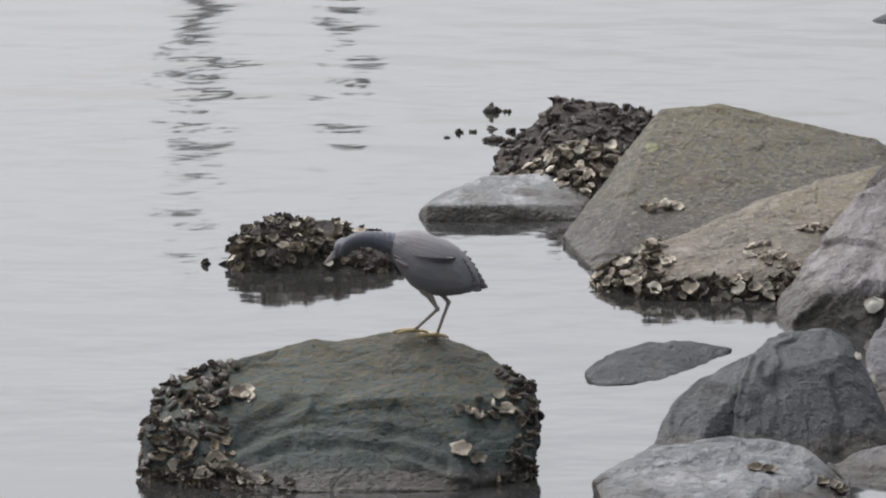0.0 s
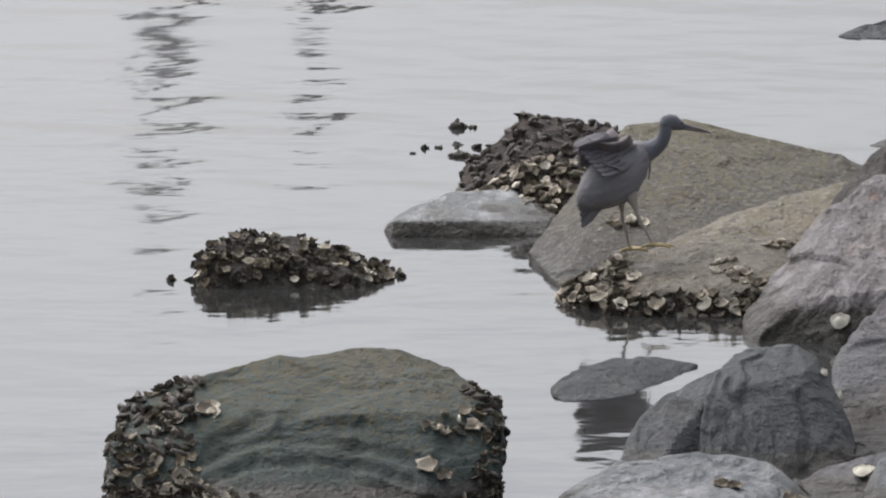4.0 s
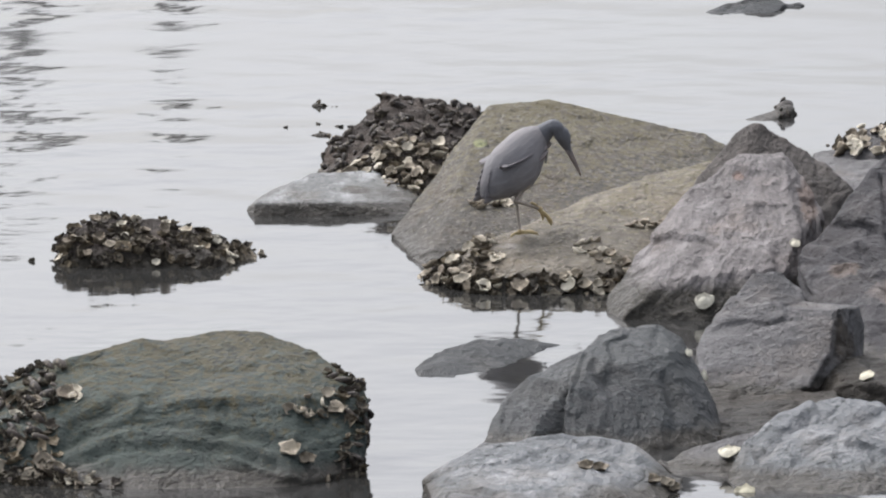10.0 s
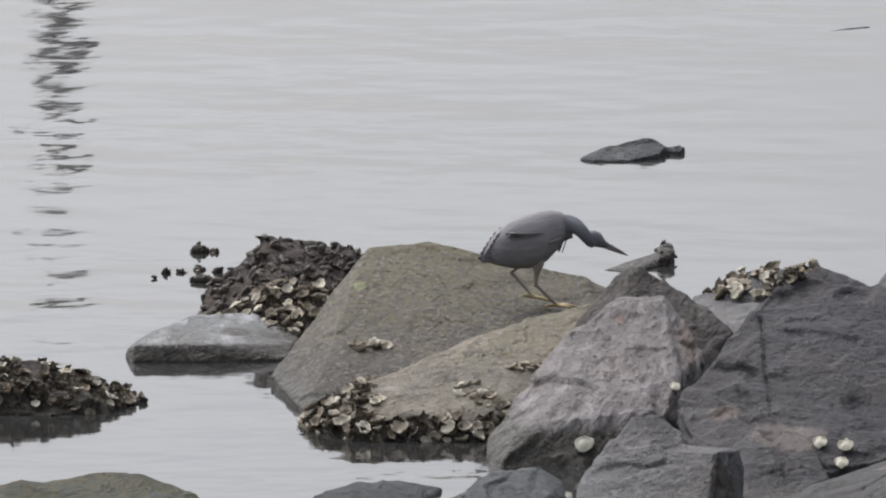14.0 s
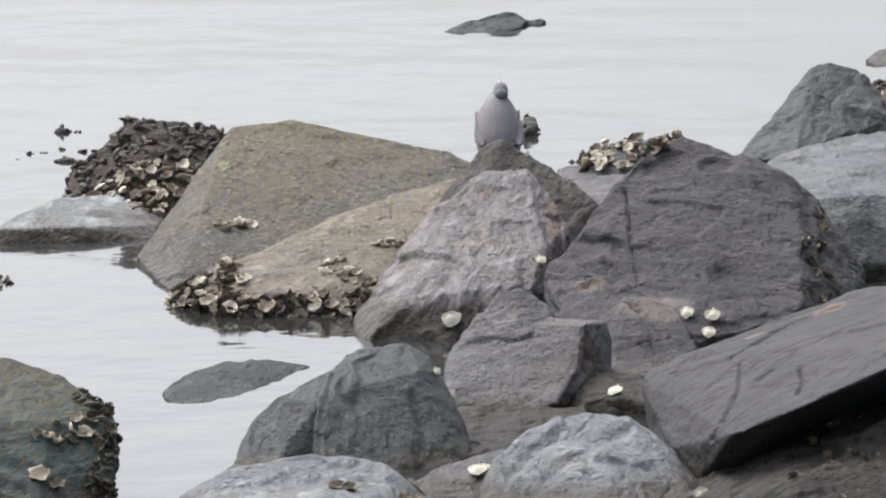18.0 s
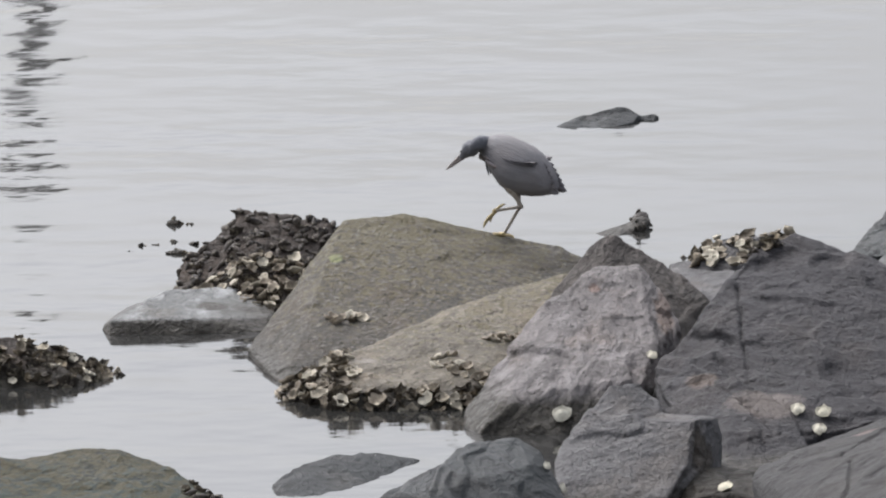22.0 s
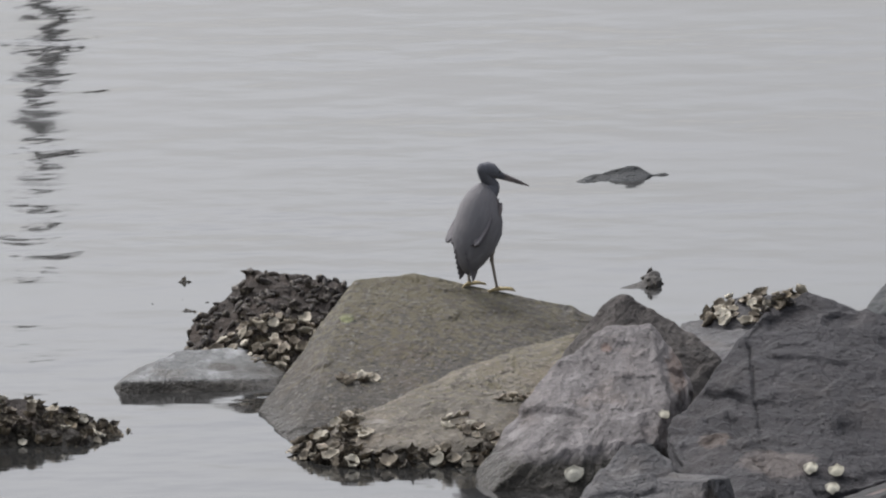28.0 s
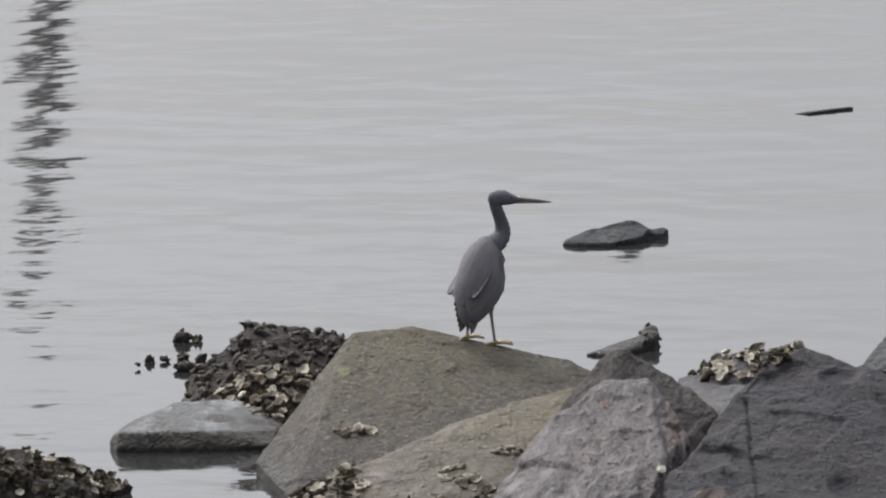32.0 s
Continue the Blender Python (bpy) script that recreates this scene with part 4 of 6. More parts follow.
for k in range(6):
    f = new("tail_feather", tail_feather)
    f.parent = body
    f.matrix_basis = pose(-0.074, (k - 2.5) * 0.006, -0.01 - abs(k - 2.5) * 0.003, 0, 8, 180 + (k - 2.5) * 5)
plume = mesh_of(feather(0.085, 0.022, 0.06), "back_plume", grey_down)
flank = mesh_of(feather(0.075, 0.024, 0.06), "wing_covert", wing_grey)


def on_body(x, a, rise=1.0):
    """The point of the body's skin at x along it, a degrees round from the back."""
    for p, q in zip(BODY, BODY[1:]):
        if q[0] <= x:
            break
    u = min(1.0, max(0.0, (p[0] - x) / (p[0] - q[0])))
    zc, hw, hh = (p[i] + (q[i] - p[i]) * u for i in (1, 2, 3))
    return Vector((x, hw * rise * math.sin(radians(a)), zc + hh * rise * math.cos(radians(a))))


for row, (x0, reach, lift) in enumerate(((0.07, 0.078, 1.05), (0.04, 0.08, 1.05), (0.008, 0.082, 1.03), (-0.024, 0.082, 0.97))):
    for k in range(15):
        a = -112 + k * 16 + (row % 2) * 8
        root, end = on_body(x0, a, 1.0), on_body(x0 - reach, a * 0.97, lift)
        f = new("back_plume" if abs(a) < 55 else "wing_covert", plume if abs(a) < 55 else flank)
        f.parent = body
        out = on_body(x0 - reach / 2, a, 1.0) - Vector((x0 - reach / 2, 0, 0))
        f.matrix_basis = Matrix.Translation(root) @ frame_of(end - root, out).to_4x4()

tuft = mesh_of(feather(0.05, 0.012, 0.1), "breast_plume", blue_down)
for k in range(4):
    f = new("breast_plume", tuft)
    f.parent = body
    f.matrix_basis = pose(0.1 - 0.004 * (k % 2), (k - 1.5) * 0.008, -0.002, 0, 108 + 6 * (k % 3), (k - 1.5) * 5)

wing_feather = mesh_of(feather(0.118, 0.036), "flight_feather", flight_grey)
long_feather = mesh_of(feather(0.172, 0.034), "flight_feather", flight_grey)
for side, tag in ((1, "left"), (-1, "right")):
    arm = part("inner_wing", covert_sheet(ARM, 0.115, side), wing_grey, heron, "grey upper wing with brownish coverts")
    fore = part("mid_wing", covert_sheet(FORE, 0.1, side), wing_grey, heron)
    wingtip = part("outer_wing", covert_sheet(TIP, 0.06, side), wing_grey, heron)
    for k in range(6):
        f = new("flight_feather", wing_feather)
        f.parent = arm
        f.matrix_basis = pose(0.012 + k * 0.016, side * 0.03, -0.004 - 0.001 * k, 0, 3, side * (92 - k))
    for k in range(7):
        f = new("flight_feather", wing_feather)
        f.parent = fore
        f.matrix_basis = pose(0.013 + k * 0.014, side * 0.02, -0.004 - 0.001 * k, 0, 3, side * (91.5 - k * 1.2))
    for k in range(9):
        f = new("flight_feather", long_feather if k > 2 else wing_feather)
        f.parent = wingtip
        f.matrix_basis = pose(0.01 + k * 0.0105, side * (0.012 - 0.001 * k), -0.004 - 0.0008 * k, 0, 3, side * (30 - k * 3.2))
    limbs["arm", side], limbs["fore", side], limbs["wingtip", side] = arm, fore, wingtip
    thigh = loft([(0.012, 0, 0.012, 0.014), (0.0, 0, 0.02, 0.022), (-0.03, 0, 0.016, 0.017), (-0.05, 0, 0.008, 0.009), (-0.078, 0, 0.0048, 0.005), (-THIGH, 0, 0.006, 0.0065), (-THIGH - 0.006, 0, 0.003, 0.003)], 10)
    bmesh.ops.rotate(thigh, verts=thigh.verts, cent=(0, 0, 0), matrix=Matrix.Rotation(radians(-90), 3, "Y"))
    limbs["thigh", side] = part("thigh", thigh, leg_skin, heron, "feathered thigh and olive leg")
    shank = loft([(0.004, 0, 0.004, 0.004), (0, 0, 0.006, 0.006), (-0.012, 0, 0.0045, 0.0045), (-0.076, 0, 0.0038, 0.0042), (-SHANK, 0, 0.006, 0.006)], 10)
    bmesh.ops.rotate(shank, verts=shank.verts, cent=(0, 0, 0), matrix=Matrix.Rotation(radians(-90), 3, "Y"))
    limbs["shank", side] = part("shank", shank, leg_skin, heron)
    pad = bmesh.new()
    bmesh.ops.create_icosphere(pad, subdivisions=2, radius=0.008)
    foot = part("foot", pad, toe_skin, heron, "yellowish foot")
    for turn, size in ((0, 0.06), (34, 0.052), (-34, 0.052), (180, 0.036)):
        toe = loft([(0, 0.001, 0.005, 0.005), (size * 0.5, 0.002, 0.0046, 0.0042), (size * 0.9, -0.002, 0.0035, 0.0035), (size, -0.006, 0.0008, 0.0012)], 8)
        t_ob = part("toe", toe, toe_skin, foot)
        t_ob.matrix_basis = pose(0, 0, -0.003, 0, 0, turn)
    limbs["foot", side] = foot

NECK = 12
for k in range(NECK):
    u = k / (NECK - 1)
    r = 0.017 * (1 - u) ** 2.2 + 0.0175
    limbs["neck", k] = part("neck_segment", loft([(-0.027, 0, r * 0.3, r * 0.3), (-0.02, 0, r * 0.75, r * 0.75), (-0.009, 0, r * 0.97, r * 0.97), (0.006, 0, r, r), (0.018, 0, r * 0.78, r * 0.78), (0.026, 0, r * 0.3, r * 0.3)], 16),
                            blue_down, heron)
head = part("head", loft([(-0.04, -0.004, 0.007, 0.007), (-0.034, -0.002, 0.0155, 0.016), (-0.016, 0.002, 0.02, 0.0225), (0.005, 0.003, 0.0195, 0.0215), (0.023, 0.0, 0.0145, 0.016), (0.038, -0.002, 0.0098, 0.011), (0.05, -0.003, 0.0068, 0.0082)], 18),
            blue_down, heron, "blue-grey head with a flat crown")
limbs["head"] = head
part("upper_bill", loft([(0.038, 0.001, 0.008, 0.0075), (0.07, -0.001, 0.006, 0.0058), (0.112, -0.004, 0.0042, 0.004), (0.145, -0.007, 0.0008, 0.0008)], 10), bill_horn, head, "long pale horn-coloured bill")
part("lower_bill", loft([(0.038, -0.009, 0.0068, 0.0044), (0.07, -0.0085, 0.0052, 0.0036), (0.112, -0.0082, 0.0032, 0.0026), (0.14, -0.008, 0.0008, 0.0008)], 10), bill_horn, head)
for side in (1, -1):
    ball = bmesh.new()
    bmesh.ops.create_icosphere(ball, subdivisions=2, radius=0.0042)
    eye = part("eye", ball, eye_gloss, head, "small dark eye")
    eye.matrix_basis = pose(0.022, side * 0.0128, 0.005)


def heron_pose(row):
    """The poses of all limbs in the heron's own space, and the pose of the heron, for one row of numbers."""
    t, at, yaw, pitch, head_off, bill, foot_a, foot_b, (spread, lift, bend, twist) = row
    ground = min(foot_a[2], foot_b[2], at[2] - 0.1)
    base = pose(at[0], at[1], ground, 0, 0, yaw)
    inv = base.inverted()
    trunk = pose(0, 0, at[2] - ground, 0, -pitch, 0)
    out = {"body": trunk}
    head_at = inv @ (Vector(at) + Vector(head_off))
    aim = (inv.to_3x3() @ Vector(bill)).normalized()
    out["head"] = Matrix.Translation(head_at) @ frame_of(aim, (0, 0, 1)).to_4x4()
    p0 = trunk @ Vector((0.078, 0, 0.028))
    p1 = head_at - aim * 0.024 - Vector((0, 0, 0.006))
    gap = (p1 - p0).length
    reach = 0.1 + 1.1 * gap
    fwd = (trunk.to_3x3() @ Vector((1, 0, 0.25))).normalized()
    swell = 0.5 + 0.65 * min(1.0, max(0.0, (p0.x - p1.x + 0.045) / 0.025))
    m0 = (fwd * 0.3 + Vector((swell, 0, 0.05))) * reach
    m1 = (aim * 0.25 + Vector((0.1 - swell * 0.55, 0, 0.85))) * reach * 0.95
    if p1.z < p0.z + 0.03:
        m1 = (aim * 0.9 - Vector((0, 0, 0.35))) * reach * 0.8
    pts = []
    for k in range(NECK):
        u = k / (NECK - 1)
        pts.append(p0 * (2 * u ** 3 - 3 * u * u + 1) + m0 * (u ** 3 - 2 * u * u + u) + p1 * (3 * u * u - 2 * u ** 3) + m1 * (u ** 3 - u * u))
    side_way = Vector((0, 1, 0))
    for k in range(NECK):
        way = (pts[min(k + 1, NECK - 1)] - pts[max(k - 1, 0)]).normalized()
        up = way.cross(side_way)
        out["neck", k] = Matrix.Translation(pts[k]) @ frame_of(way, up if up.length > 0.05 else (0, 0, 1)).to_4x4()
    for side, foot_at in ((1, foot_a), (-1, foot_b)):
        root = Vector((0.072, side * 0.05, 0.047))
        for name, size, home, fold_s, fold_c, angle in (("arm", ARM, (0.068, 0.044, 0.012), (0, -1, 0), (-1, 0, 0), lift), ("fore", FORE, (0.06, 0.053, 0.004), (0, -1, 0), (-1, 0, 0), lift + bend * 0.15),
                                                        ("wingtip", TIP, (0.106, 0.008, 0.0), (-0.975, 0, -0.2), (-0.2, 0, 0.975), lift + bend)):
            shut_s, shut_c = Vector((fold_s[0], side * fold_s[1], fold_s[2])), Vector((fold_c[0], side * fold_c[1], fold_c[2]))
            e = radians(angle)
            w = radians(twist)
            hang = bend < -100
            wide_s = Vector((-0.6 if hang else 0.08, side * math.cos(e), math.sin(e)))
            wide_c = Vector((-math.cos(w), side * math.sin(e) * math.sin(w), -math.cos(e) * math.sin(w)))
            if hang and name != "wingtip":
                wide_c = Vector((-0.75, -side * 0.4, -0.5))
            turns = []
            for s, c in ((shut_s, shut_c), (wide_s, wide_c)):
                turns.append(frame_of(s, s.cross(c * side)).to_quaternion())
            q = turns[0].slerp(turns[1], spread)
            rest = Vector((home[0], side * home[1], home[2]))
            place = rest.lerp(root, min(1.0, spread * 1.6))
            out[name, side] = trunk @ (Matrix.Translation(place) @ q.to_matrix().to_4x4())
            root = place + q @ Vector((size, 0, 0))
        hip = trunk @ Vector((0.008, side * 0.026, -0.042))
        ankle = inv @ Vector(foot_at) + Vector((0, 0, 0.01))
        d = ankle - hip
        if d.length > (THIGH + SHANK) * 0.995:
            ankle = hip + d.normalized() * (THIGH + SHANK) * 0.995
            d = ankle - hip
        cosa = (THIGH ** 2 + d.length_squared - SHANK ** 2) / (2 * THIGH * d.length)
        a = math.acos(max(-1, min(1, cosa)))
        back = Vector((-1, side * 0.05, 0))
        back = (back - d.normalized() * back.dot(d.normalized())).normalized()
        knee = hip + d.normalized() * math.cos(a) * THIGH + back * math.sin(a) * THIGH
        for name, top, end in (("thigh", hip, knee), ("shank", knee, ankle)):
            z = (top - end).normalized()
            out[name, side] = Matrix.Translation(top) @ frame_of(Vector((1, 0, 0)) - z * z.x, z).to_4x4()
        lifted = min(1.0, max(0.0, (foot_at[2] - ground - 0.02) / 0.03)) if spread < 0.3 else min(1.0, spread)
        if 2.84 > t or t > 3.86:
            lifted *= 0.6 if spread < 0.3 else 0.0
        out["foot", side] = Matrix.Translation(ankle) @ pose(0, 0, 0, 0, 78 * lifted, side * 9)
    return base, out


def between(a, b, u):
    if isinstance(a, tuple):
        return tuple(between(p, q, u) for p, q in zip(a, b))
    return a + (b - a) * u


